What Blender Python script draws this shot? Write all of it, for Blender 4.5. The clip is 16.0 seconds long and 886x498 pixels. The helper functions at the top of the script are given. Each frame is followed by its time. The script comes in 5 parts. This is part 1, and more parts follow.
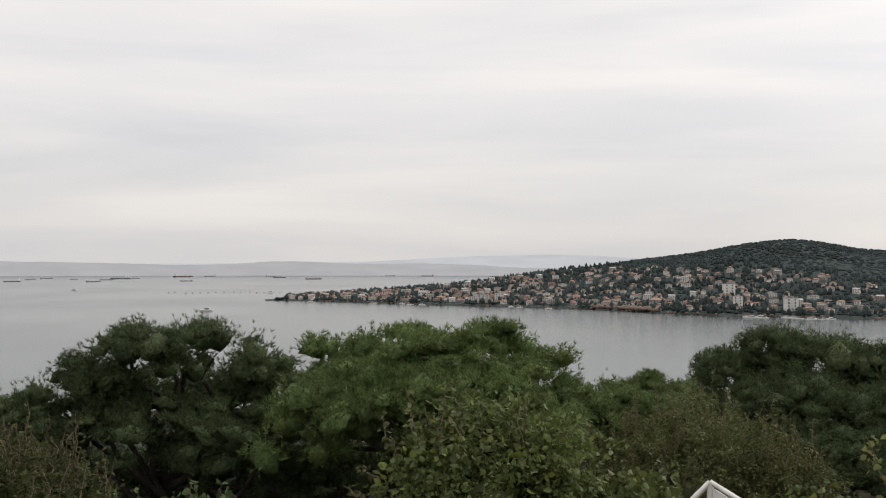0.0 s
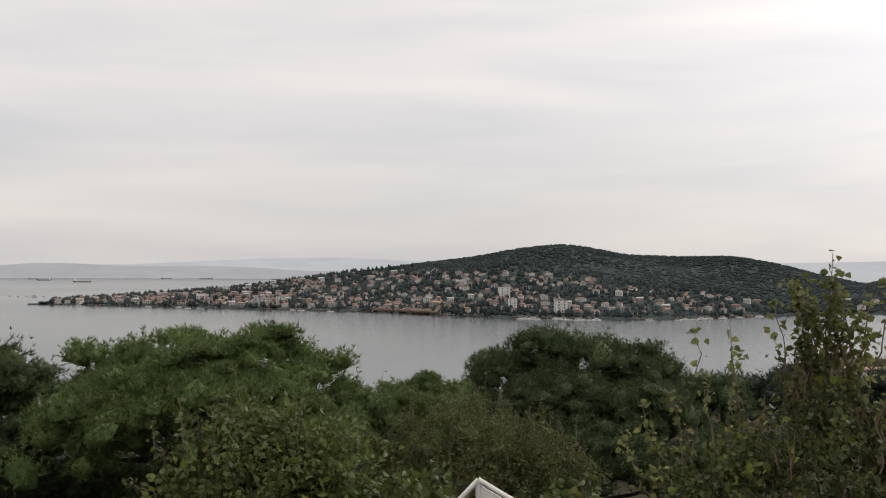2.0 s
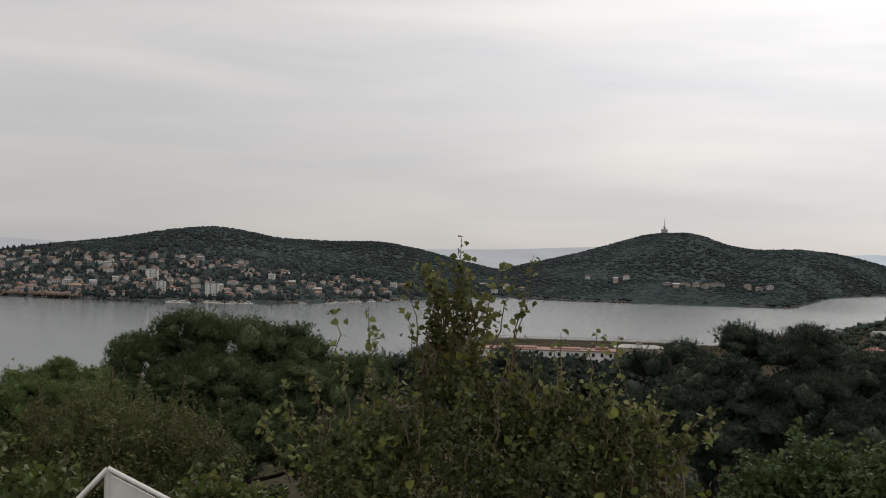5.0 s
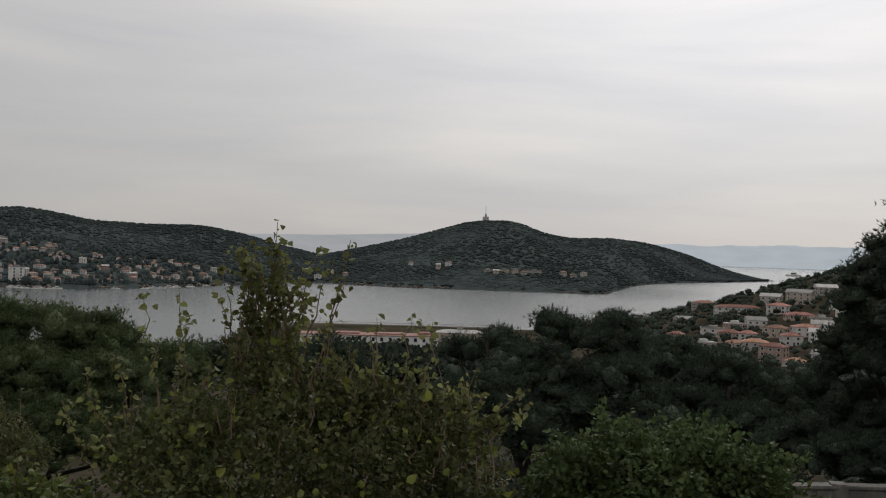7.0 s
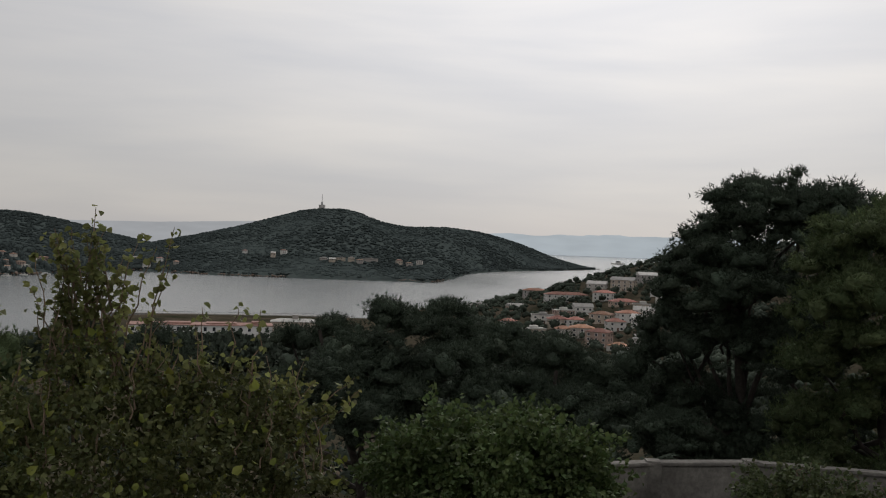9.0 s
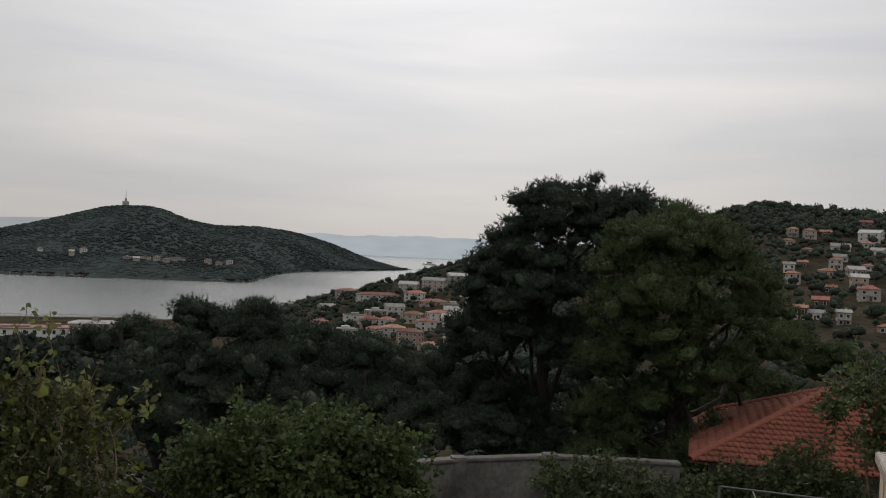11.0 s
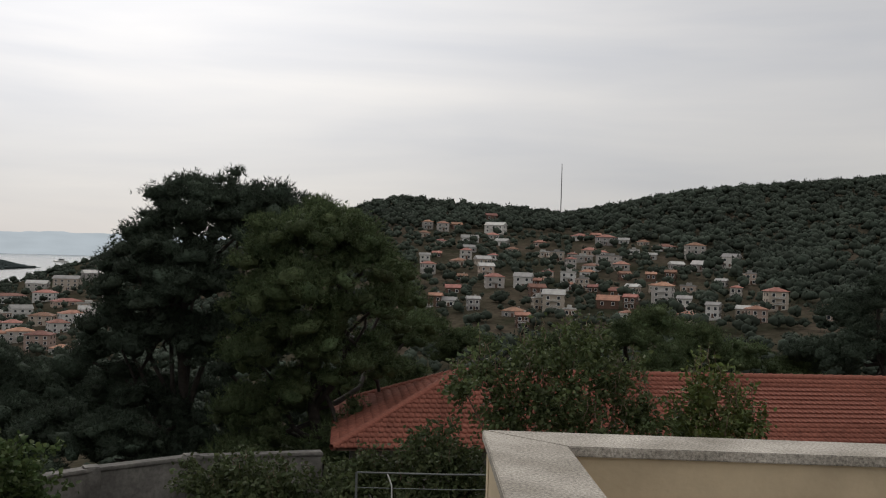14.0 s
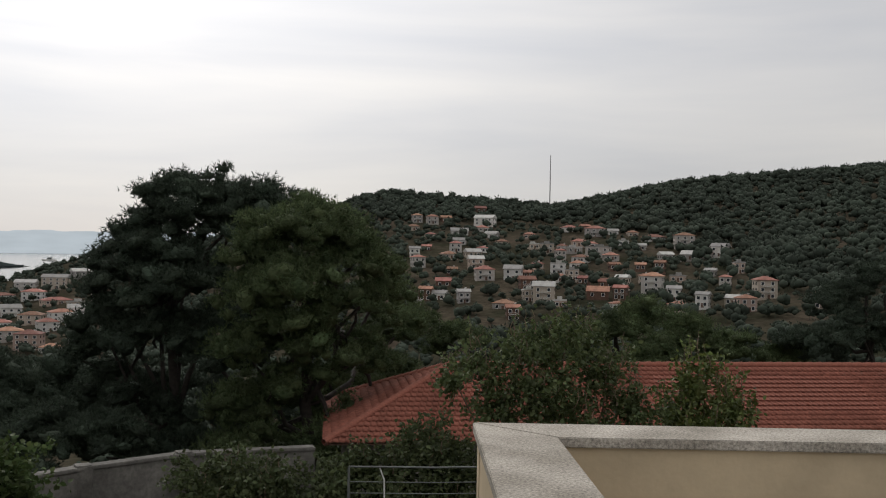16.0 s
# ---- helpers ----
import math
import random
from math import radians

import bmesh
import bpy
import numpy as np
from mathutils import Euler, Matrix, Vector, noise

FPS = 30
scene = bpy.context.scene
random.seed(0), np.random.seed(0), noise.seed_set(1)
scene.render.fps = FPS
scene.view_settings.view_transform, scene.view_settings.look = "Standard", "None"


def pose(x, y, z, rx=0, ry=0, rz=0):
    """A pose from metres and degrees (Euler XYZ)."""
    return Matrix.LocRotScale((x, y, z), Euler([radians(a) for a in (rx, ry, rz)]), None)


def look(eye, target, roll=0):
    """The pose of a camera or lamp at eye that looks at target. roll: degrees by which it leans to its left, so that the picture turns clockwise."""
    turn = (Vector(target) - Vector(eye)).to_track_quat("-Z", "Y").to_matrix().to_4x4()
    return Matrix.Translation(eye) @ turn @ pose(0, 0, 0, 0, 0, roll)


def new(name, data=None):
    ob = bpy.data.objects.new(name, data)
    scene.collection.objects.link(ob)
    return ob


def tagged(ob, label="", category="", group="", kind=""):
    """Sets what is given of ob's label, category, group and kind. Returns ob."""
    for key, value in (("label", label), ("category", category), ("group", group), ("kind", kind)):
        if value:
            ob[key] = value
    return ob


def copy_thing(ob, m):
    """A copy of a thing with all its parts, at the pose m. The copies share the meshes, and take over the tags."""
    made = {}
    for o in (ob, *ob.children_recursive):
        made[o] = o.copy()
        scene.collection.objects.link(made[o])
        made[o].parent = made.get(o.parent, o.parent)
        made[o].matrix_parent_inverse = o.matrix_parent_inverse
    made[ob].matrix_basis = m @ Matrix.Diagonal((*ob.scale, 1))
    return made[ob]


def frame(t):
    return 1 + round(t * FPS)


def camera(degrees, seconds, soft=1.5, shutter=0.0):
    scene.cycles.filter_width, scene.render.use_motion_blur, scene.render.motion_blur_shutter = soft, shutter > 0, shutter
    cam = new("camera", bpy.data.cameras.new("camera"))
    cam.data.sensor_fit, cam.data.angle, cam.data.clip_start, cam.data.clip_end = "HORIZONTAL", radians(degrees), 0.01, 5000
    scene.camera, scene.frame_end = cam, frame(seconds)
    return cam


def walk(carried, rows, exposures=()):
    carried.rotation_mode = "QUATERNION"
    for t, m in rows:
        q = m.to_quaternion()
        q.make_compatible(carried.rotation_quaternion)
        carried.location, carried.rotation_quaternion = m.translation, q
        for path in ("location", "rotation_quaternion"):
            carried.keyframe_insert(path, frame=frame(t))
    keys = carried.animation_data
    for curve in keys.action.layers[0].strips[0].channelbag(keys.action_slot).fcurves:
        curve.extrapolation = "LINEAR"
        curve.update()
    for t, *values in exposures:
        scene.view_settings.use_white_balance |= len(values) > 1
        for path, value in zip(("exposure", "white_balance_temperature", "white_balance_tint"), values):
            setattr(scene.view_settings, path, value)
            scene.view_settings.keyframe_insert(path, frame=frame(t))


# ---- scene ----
EYE_Z = 53.0          # the viewer's eye above the sea
SEA_Z = 0.0


def bearing(az, el, dist, z0=EYE_Z):
    """A place at a bearing (degrees, left of +y is positive), an elevation and a level distance from the viewer."""
    a = radians(az)
    return Vector((-math.sin(a) * dist, math.cos(a) * dist, z0 + dist * math.tan(radians(el))))


cam = camera(48.81, 16.0, soft=1.1)
PATH = [
    (0.0, 0.002, 0.454, 0.001, 3.30, 0.90, 0.07),
    (0.5, 0.016, 0.431, 0.012, -0.43, 1.14, 0.42),
    (1.0, 0.039, 0.447, 0.011, -4.22, 1.31, 0.69),
    (1.5, 0.058, 0.430, 0.009, -6.82, 1.25, 0.59),
    (2.0, 0.077, 0.439, 0.016, -9.41, 1.12, 0.30),
    (2.5, 0.100, 0.447, 0.013, -12.60, 1.21, 0.41),
    (3.0, 0.117, 0.430, 0.009, -16.05, 1.35, 0.49),
    (3.5, 0.140, 0.435, 0.009, -19.31, 1.11, 0.53),
    (4.0, 0.169, 0.429, 0.005, -22.67, 1.01, 0.65),
    (4.2, 0.172, 0.417, 0.002, -24.24, 0.86, 0.69),
    (6.3, 0.254, 0.365, -0.013, -36.10, 0.30, 1.83),
    (6.5, 0.258, 0.345, -0.010, -37.11, 0.28, 1.76),
    (7.0, 0.280, 0.342, -0.015, -39.85, -0.17, 1.79),
    (7.5, 0.301, 0.336, -0.012, -42.83, -0.16, 2.22),
    (8.0, 0.329, 0.335, -0.020, -45.18, -0.13, 2.12),
    (8.2, 0.330, 0.313, -0.017, -46.17, -0.18, 2.01),
    (10.3, 0.369, 0.246, -0.021, -55.15, -0.64, 2.51),
    (10.5, 0.371, 0.235, -0.011, -56.44, -0.51, 2.47),
    (11.0, 0.376, 0.196, -0.016, -60.39, -0.07, 2.60),
    (11.5, 0.401, 0.183, -0.013, -64.80, -0.20, 2.81),
    (12.0, 0.417, 0.160, -0.002, -69.30, -0.12, 2.81),
    (12.5, 0.446, 0.144, 0.007, -73.03, 0.32, 3.04),
    (13.0, 0.454, 0.107, 0.007, -77.00, 0.54, 2.90),
    (13.5, 0.448, 0.097, 0.009, -79.84, 0.26, 2.46),
    (14.0, 0.454, 0.084, 0.011, -80.95, 0.34, 1.77),
    (14.5, 0.448, 0.073, 0.010, -81.64, 0.23, 1.47),
    (15.0, 0.445, 0.064, 0.011, -82.37, -0.01, 1.33),
    (15.5, 0.437, 0.058, 0.014, -82.25, -0.01, 1.14),
    (16.0, 0.439, 0.071, 0.014, -81.56, -0.04, 0.98),
]


def aim(x, y, z, yaw, pitch, roll):
    return pose(x, y, EYE_Z + z, 0, 0, yaw) @ pose(0, 0, 0, 90 + pitch) @ pose(0, 0, 0, 0, 0, roll)


walk(cam, [(t, aim(*rest)) for t, *rest in PATH],
     exposures=[(0.0, 0.44, 6600, 11), (2.0, 0.32, 6640, 11.5), (4.0, 0.10, 6620, 11), (7.0, -0.26, 6540, 10.5), (11.0, -0.3, 6540, 10.3), (12.5, -0.22, 6520, 10), (16.0, -0.02, 6500, 10)])

# ---- world and sun ----
SUN_AZ, SUN_EL = -60.0, 30.0
SUN_WAY = bearing(SUN_AZ, SUN_EL, 1.0, 0.0).normalized()
world = bpy.data.worlds.new("overcast_sky")
scene.world = world
world.use_nodes = True
wt = world.node_tree
wt.nodes.clear()


def wnode(kind, **values):
    n = wt.nodes.new(kind)
    for key, value in values.items():
        n.inputs[int(key[1:]) if key[0] == "i" and key[1:].isdigit() else key].default_value = value
    return n


w_out = wt.nodes.new("ShaderNodeOutputWorld")
w_co = wt.nodes.new("ShaderNodeTexCoord")
w_sky = wt.nodes.new("ShaderNodeTexSky")
w_sky.sky_type, w_sky.sun_disc = "NISHITA", False
w_sky.sun_elevation, w_sky.sun_rotation = radians(SUN_EL), radians(-SUN_AZ)
w_map = wt.nodes.new("ShaderNodeMapping")
w_map.inputs["Scale"].default_value = (1.0, 1.0, 7.5)
w_map.inputs["Rotation"].default_value = (radians(4), radians(-5), 0)
wt.links.new(w_co.outputs["Generated"], w_map.inputs["Vector"])
w_noise = wnode("ShaderNodeTexNoise", Scale=2.0, Detail=6.0, Roughness=0.48, Distortion=0.3)
wt.links.new(w_map.outputs["Vector"], w_noise.inputs["Vector"])
w_ramp = wt.nodes.new("ShaderNodeValToRGB")
w_ramp.color_ramp.elements[0].position, w_ramp.color_ramp.elements[0].color = 0.33, (0.528, 0.532, 0.552, 1)
w_ramp.color_ramp.elements[1].position, w_ramp.color_ramp.elements[1].color = 0.70, (0.682, 0.66, 0.637, 1)
wt.links.new(w_noise.outputs["Fac"], w_ramp.inputs["Fac"])
# the cloud is brighter round the veiled sun
w_dot = wt.nodes.new("ShaderNodeVectorMath")
w_dot.operation = "DOT_PRODUCT"
w_dot.inputs[1].default_value = SUN_WAY
wt.links.new(w_co.outputs["Generated"], w_dot.inputs[0])
w_pos = wt.nodes.new("ShaderNodeMath")
w_pos.operation = "MAXIMUM"
w_pos.inputs[1].default_value = 0.0
wt.links.new(w_dot.outputs["Value"], w_pos.inputs[0])
w_pow = wt.nodes.new("ShaderNodeMath")
w_pow.operation = "POWER"
w_pow.inputs[1].default_value = 9.0
wt.links.new(w_pos.outputs[0], w_pow.inputs[0])
w_gain = wt.nodes.new("ShaderNodeMath")
w_gain.operation = "MULTIPLY_ADD"
w_gain.inputs[1].default_value, w_gain.inputs[2].default_value = 1.15, 1.0
wt.links.new(w_pow.outputs[0], w_gain.inputs[0])
w_sep = wt.nodes.new("ShaderNodeSeparateXYZ")
wt.links.new(w_co.outputs["Generated"], w_sep.inputs[0])
w_low = wt.nodes.new("ShaderNodeMapRange")
w_low.interpolation_type = "SMOOTHSTEP"
w_low.inputs["From Min"].default_value, w_low.inputs["From Max"].default_value = -0.02, 0.22
w_low.inputs["To Min"].default_value, w_low.inputs["To Max"].default_value = 0.84, 1.03
wt.links.new(w_sep.outputs["Z"], w_low.inputs["Value"])
# an overcast sky is brightest overhead
w_high = wt.nodes.new("ShaderNodeMapRange")
w_high.inputs["From Min"].default_value, w_high.inputs["From Max"].default_value = 0.28, 1.0
w_high.inputs["To Min"].default_value, w_high.inputs["To Max"].default_value = 1.0, 1.65
wt.links.new(w_sep.outputs["Z"], w_high.inputs["Value"])
w_dome = wt.nodes.new("ShaderNodeMath")
w_dome.operation = "MULTIPLY"
wt.links.new(w_low.outputs[0], w_dome.inputs[0])
wt.links.new(w_high.outputs[0], w_dome.inputs[1])
w_all = wt.nodes.new("ShaderNodeMath")
w_all.operation = "MULTIPLY"
wt.links.new(w_gain.outputs[0], w_all.inputs[0])
wt.links.new(w_dome.outputs[0], w_all.inputs[1])
w_bg = wt.nodes.new("ShaderNodeBackground")
wt.links.new(w_ramp.outputs["Color"], w_bg.inputs["Color"])
wt.links.new(w_all.outputs[0], w_bg.inputs["Strength"])
w_clear = wt.nodes.new("ShaderNodeBackground")
w_clear.inputs["Strength"].default_value = 0.10
wt.links.new(w_sky.outputs["Color"], w_clear.inputs["Color"])
w_mix = wt.nodes.new("ShaderNodeMixShader")
w_mix.inputs["Fac"].default_value = 0.95
wt.links.new(w_clear.outputs[0], w_mix.inputs[1])
wt.links.new(w_bg.outputs[0], w_mix.inputs[2])
wt.links.new(w_mix.outputs[0], w_out.inputs["Surface"])

sun_data = bpy.data.lights.new("sun", "SUN")
sun_data.energy, sun_data.angle, sun_data.color = 0.7, radians(25), (1.0, 0.95, 0.88)
sun = new("sun", sun_data)
sun.matrix_world = look(SUN_WAY * 100, (0, 0, 0))


# ---- materials ----
def material(name, base, rough=0.8, metal=0.0, spread=0.25, scale=2.0, bump=0.0, bump_scale=40.0, second=None,
             vary="none", translucent=0.0, tone=(0.62, 1.4), gloss=0.3, grain=0.0, grain_scale=40.0, depth=0.02):
    """A surface with two scales of variation; vary: "object" or "island" shifts the tone piece by piece."""
    m = bpy.data.materials.new(name)
    m.use_nodes = True
    nt = m.node_tree
    bsdf = nt.nodes["Principled BSDF"]
    bsdf.inputs["Roughness"].default_value, bsdf.inputs["Metallic"].default_value = rough, metal
    bsdf.inputs["Specular IOR Level"].default_value = gloss
    co = nt.nodes.new("ShaderNodeTexCoord")
    big = nt.nodes.new("ShaderNodeTexNoise")
    big.inputs["Scale"].default_value, big.inputs["Detail"].default_value = scale, 5.0
    nt.links.new(co.outputs["Object"], big.inputs["Vector"])
    ramp = nt.nodes.new("ShaderNodeValToRGB")
    dark = second or tuple(c * (1 - spread) for c in base)
    light = tuple(min(1.0, c * (1 + spread)) for c in base)
    ramp.color_ramp.elements[0].position, ramp.color_ramp.elements[0].color = 0.3, (*dark, 1)
    ramp.color_ramp.elements[1].position, ramp.color_ramp.elements[1].color = 0.7, (*light, 1)
    nt.links.new(big.outputs["Fac"], ramp.inputs["Fac"])
    colour = ramp.outputs["Color"]
    if vary != "none":
        info = nt.nodes.new("ShaderNodeObjectInfo" if vary == "object" else "ShaderNodeNewGeometry")
        rand = info.outputs["Random" if vary == "object" else "Random Per Island"]
        hsv = nt.nodes.new("ShaderNodeHueSaturation")
        rng = nt.nodes.new("ShaderNodeMapRange")
        rng.inputs["To Min"].default_value, rng.inputs["To Max"].default_value = tone
        nt.links.new(rand, rng.inputs["Value"])
        nt.links.new(rng.outputs[0], hsv.inputs["Value"])
        hue = nt.nodes.new("ShaderNodeMapRange")
        hue.inputs["To Min"].default_value, hue.inputs["To Max"].default_value = 0.478, 0.515
        scr = nt.nodes.new("ShaderNodeMath")
        scr.operation = "FRACT"
        mul = nt.nodes.new("ShaderNodeMath")
        mul.operation = "MULTIPLY"
        mul.inputs[1].default_value = 17.3
        nt.links.new(rand, mul.inputs[0])
        nt.links.new(mul.outputs[0], scr.inputs[0])
        nt.links.new(scr.outputs[0], hue.inputs["Value"])
        nt.links.new(hue.outputs[0], hsv.inputs["Hue"])
        nt.links.new(colour, hsv.inputs["Color"])
        colour = hsv.outputs["Color"]
    if grain:
        gn = nt.nodes.new("ShaderNodeTexNoise")
        gn.inputs["Scale"].default_value, gn.inputs["Detail"].default_value, gn.inputs["Roughness"].default_value = grain_scale, 5.0, 0.65
        nt.links.new(co.outputs["Object"], gn.inputs["Vector"])
        gr = nt.nodes.new("ShaderNodeMapRange")
        gr.inputs["From Min"].default_value, gr.inputs["From Max"].default_value = 0.32, 0.68
        gr.inputs["To Min"].default_value, gr.inputs["To Max"].default_value = 1 - grain, 1 + grain * 0.5
        nt.links.new(gn.outputs["Fac"], gr.inputs["Value"])
        gm = nt.nodes.new("ShaderNodeVectorMath")
        gm.operation = "SCALE"
        nt.links.new(colour, gm.inputs[0])
        nt.links.new(gr.outputs[0], gm.inputs["Scale"])
        colour = gm.outputs["Vector"]
    nt.links.new(colour, bsdf.inputs["Base Color"])
    if bump:
        fine = nt.nodes.new("ShaderNodeTexNoise")
        fine.inputs["Scale"].default_value, fine.inputs["Detail"].default_value = bump_scale, 4.0
        nt.links.new(co.outputs["Object"], fine.inputs["Vector"])
        bp = nt.nodes.new("ShaderNodeBump")
        bp.inputs["Strength"].default_value, bp.inputs["Distance"].default_value = bump, depth
        nt.links.new(fine.outputs["Fac"], bp.inputs["Height"])
        nt.links.new(bp.outputs["Normal"], bsdf.inputs["Normal"])
    if translucent:
        tl = nt.nodes.new("ShaderNodeBsdfTranslucent")
        nt.links.new(colour, tl.inputs["Color"])
        mix = nt.nodes.new("ShaderNodeMixShader")
        mix.inputs["Fac"].default_value = translucent
        nt.links.new(bsdf.outputs[0], mix.inputs[1])
        nt.links.new(tl.outputs[0], mix.inputs[2])
        nt.links.new(mix.outputs[0], nt.nodes["Material Output"].inputs["Surface"])
    return m


def palette(name, colours, rough=0.85):
    """Plaster whose colour differs from house to house."""
    m = material(name, (0.5, 0.5, 0.5), rough, spread=0.12, scale=0.6)
    nt = m.node_tree
    info = nt.nodes.new("ShaderNodeObjectInfo")
    ramp = nt.nodes.new("ShaderNodeValToRGB")
    ramp.color_ramp.interpolation = "CONSTANT"
    while len(ramp.color_ramp.elements) < len(colours):
        ramp.color_ramp.elements.new(0.5)
    for i, c in enumerate(colours):
        ramp.color_ramp.elements[i].position, ramp.color_ramp.elements[i].color = i / len(colours), (*c, 1)
    nt.links.new(info.outputs["Random"], ramp.inputs["Fac"])
    old = next(n for n in nt.nodes if n.type == "VALTORGB" and n != ramp)
    mul = nt.nodes.new("ShaderNodeMix")
    mul.data_type, mul.blend_type = "RGBA", "MULTIPLY"
    mul.inputs[0].default_value = 1.0
    nt.links.new(ramp.outputs["Color"], mul.inputs[6])
    nt.links.new(old.outputs["Color"], mul.inputs[7])
    old.color_ramp.elements[0].color, old.color_ramp.elements[1].color = (0.82, 0.8, 0.78, 1), (1, 1, 1, 1)
    nt.links.new(mul.outputs[2], nt.nodes["Principled BSDF"].inputs["Base Color"])
    return m


def haze_glow_backdrop(name, colour, strength):
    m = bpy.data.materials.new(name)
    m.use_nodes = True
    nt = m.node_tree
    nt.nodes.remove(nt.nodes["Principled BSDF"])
    # the surface glows by itself; haze is put into its emission colour
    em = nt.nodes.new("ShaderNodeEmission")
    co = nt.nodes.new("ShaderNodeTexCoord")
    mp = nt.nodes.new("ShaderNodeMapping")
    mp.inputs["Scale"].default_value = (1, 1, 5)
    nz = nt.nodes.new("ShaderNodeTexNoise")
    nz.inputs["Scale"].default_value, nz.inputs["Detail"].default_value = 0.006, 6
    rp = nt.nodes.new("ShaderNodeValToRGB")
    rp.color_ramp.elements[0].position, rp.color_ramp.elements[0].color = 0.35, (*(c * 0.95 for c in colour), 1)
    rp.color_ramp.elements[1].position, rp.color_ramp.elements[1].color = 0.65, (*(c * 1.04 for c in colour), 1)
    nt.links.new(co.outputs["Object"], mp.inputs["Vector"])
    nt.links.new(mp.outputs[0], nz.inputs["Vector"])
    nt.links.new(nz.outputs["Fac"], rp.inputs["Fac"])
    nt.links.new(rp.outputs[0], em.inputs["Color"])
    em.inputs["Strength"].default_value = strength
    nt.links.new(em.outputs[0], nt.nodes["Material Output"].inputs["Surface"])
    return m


M_PINE = material("pine_needles", (0.126, 0.178, 0.062), 0.7, spread=0.3, scale=0.45, vary="island", translucent=0.35, gloss=0.15, bump=1.0, bump_scale=9.0, depth=0.12, grain=0.35, grain_scale=5.0)
M_PINE_DARK = material("dark_pine_needles", (0.084, 0.114, 0.052), 0.75, spread=0.3, scale=0.45, vary="island", translucent=0.3, gloss=0.15, bump=1.0, bump_scale=9.0, depth=0.12, grain=0.35, grain_scale=5.0)
# copy of M_PINE with shade put into its colour, blue raised for haze
M_PINE_DEEP = material("shade_blackened_pine_needles", (0.053, 0.071, 0.050), 0.75, spread=0.3, scale=0.45, vary="island", translucent=0.25, gloss=0.12, bump=1.0, bump_scale=9.0, depth=0.12, grain=0.35, grain_scale=5.0)
M_LEAF = material("broad_leaves", (0.092, 0.118, 0.034), 0.55, spread=0.3, scale=0.6, vary="island", translucent=0.3)
M_LEAF_FIG = material("fig_leaves", (0.062, 0.092, 0.032), 0.55, spread=0.3, scale=0.6, vary="island", translucent=0.28, gloss=0.2)
M_LEAF_DUSK = material("dull_fig_leaves", (0.070, 0.092, 0.036), 0.55, spread=0.3, scale=0.6, vary="island", translucent=0.28, gloss=0.2)
M_LEAF_OLIVE = material("greyish_leaves", (0.098, 0.108, 0.038), 0.6, spread=0.3, scale=0.6, vary="island", translucent=0.3)
# leaf colour darkened to stand for the shade under the trees
M_LEAF_SHADE = material("shade_dark_undergrowth_leaves", (0.036, 0.046, 0.020), 0.6, spread=0.35, scale=0.6, vary="island", translucent=0.2, gloss=0.1)
# darker leaf copy: the bushes' shade by wall and eaves is in the colour
M_LEAF_DARK = material("shaded_bush_leaves", (0.062, 0.080, 0.034), 0.6, spread=0.3, scale=0.8, vary="island", translucent=0.25, gloss=0.2)
M_LEAF_SHRUB = material("dull_shrub_leaves", (0.068, 0.078, 0.028), 0.6, spread=0.35, scale=0.9, vary="island", translucent=0.3, gloss=0.2)
M_LEAF_YELLOW = material("yellowing_leaves", (0.15, 0.17, 0.035), 0.5, spread=0.4, scale=0.8, vary="island", translucent=0.35)
M_LEAF_TIP = material("pale_shoot_leaves", (0.150, 0.165, 0.060), 0.55, spread=0.35, scale=1.5, vary="island", translucent=0.5, gloss=0.2)
# bluish haze is put into both wood colours, most into the distant one
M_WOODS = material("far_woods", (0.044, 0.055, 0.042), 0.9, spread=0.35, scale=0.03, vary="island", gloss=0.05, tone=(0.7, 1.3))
M_WOODS_HAZED = material("haze_tinted_woods", (0.050, 0.062, 0.061), 0.95, spread=0.22, scale=0.006, gloss=0.0, vary="island", tone=(0.9, 1.1))
M_BARK = material("bark", (0.042, 0.035, 0.030), 0.9, spread=0.4, scale=6, bump=0.8, bump_scale=18)
M_TWIG = material("twig_bark", (0.16, 0.115, 0.08), 0.85, spread=0.35, scale=6)
M_EARTH = material("earth_and_scrub", (0.066, 0.053, 0.040), 0.95, spread=0.4, scale=0.045, bump=0.5, bump_scale=2.0, second=(0.026, 0.030, 0.018), gloss=0.0, grain=0.4, grain_scale=0.5)
# far island ground, with the same haze tint in its base colour
M_HILL_HAZED = material("haze_tinted_hillside_scrub", (0.054, 0.066, 0.063), 0.95, spread=0.25, scale=0.01, second=(0.044, 0.055, 0.054), gloss=0.0, grain=0.25, grain_scale=0.12)
M_ROCK = material("reddish_rock", (0.17, 0.125, 0.10), 0.95, spread=0.35, scale=0.05)
M_WALLS = palette("house_plaster", [(0.60, 0.58, 0.55), (0.42, 0.39, 0.36), (0.68, 0.67, 0.65), (0.34, 0.32, 0.31), (0.44, 0.35, 0.29), (0.66, 0.64, 0.6), (0.36, 0.27, 0.23), (0.55, 0.54, 0.52)])
M_WALLS_PALE = palette("pale_plaster", [(0.46, 0.44, 0.41), (0.60, 0.59, 0.57), (0.40, 0.35, 0.29), (0.44, 0.38, 0.32), (0.32, 0.30, 0.28)])
M_PLASTER_FAR = material("distant_plaster", (0.40, 0.375, 0.345), 0.9, spread=0.15, scale=0.05, vary="island", gloss=0.1, tone=(0.5, 1.35))
M_WALLS_BROWN = material("brown_boards", (0.12, 0.07, 0.05), 0.8, spread=0.25, scale=1.0)
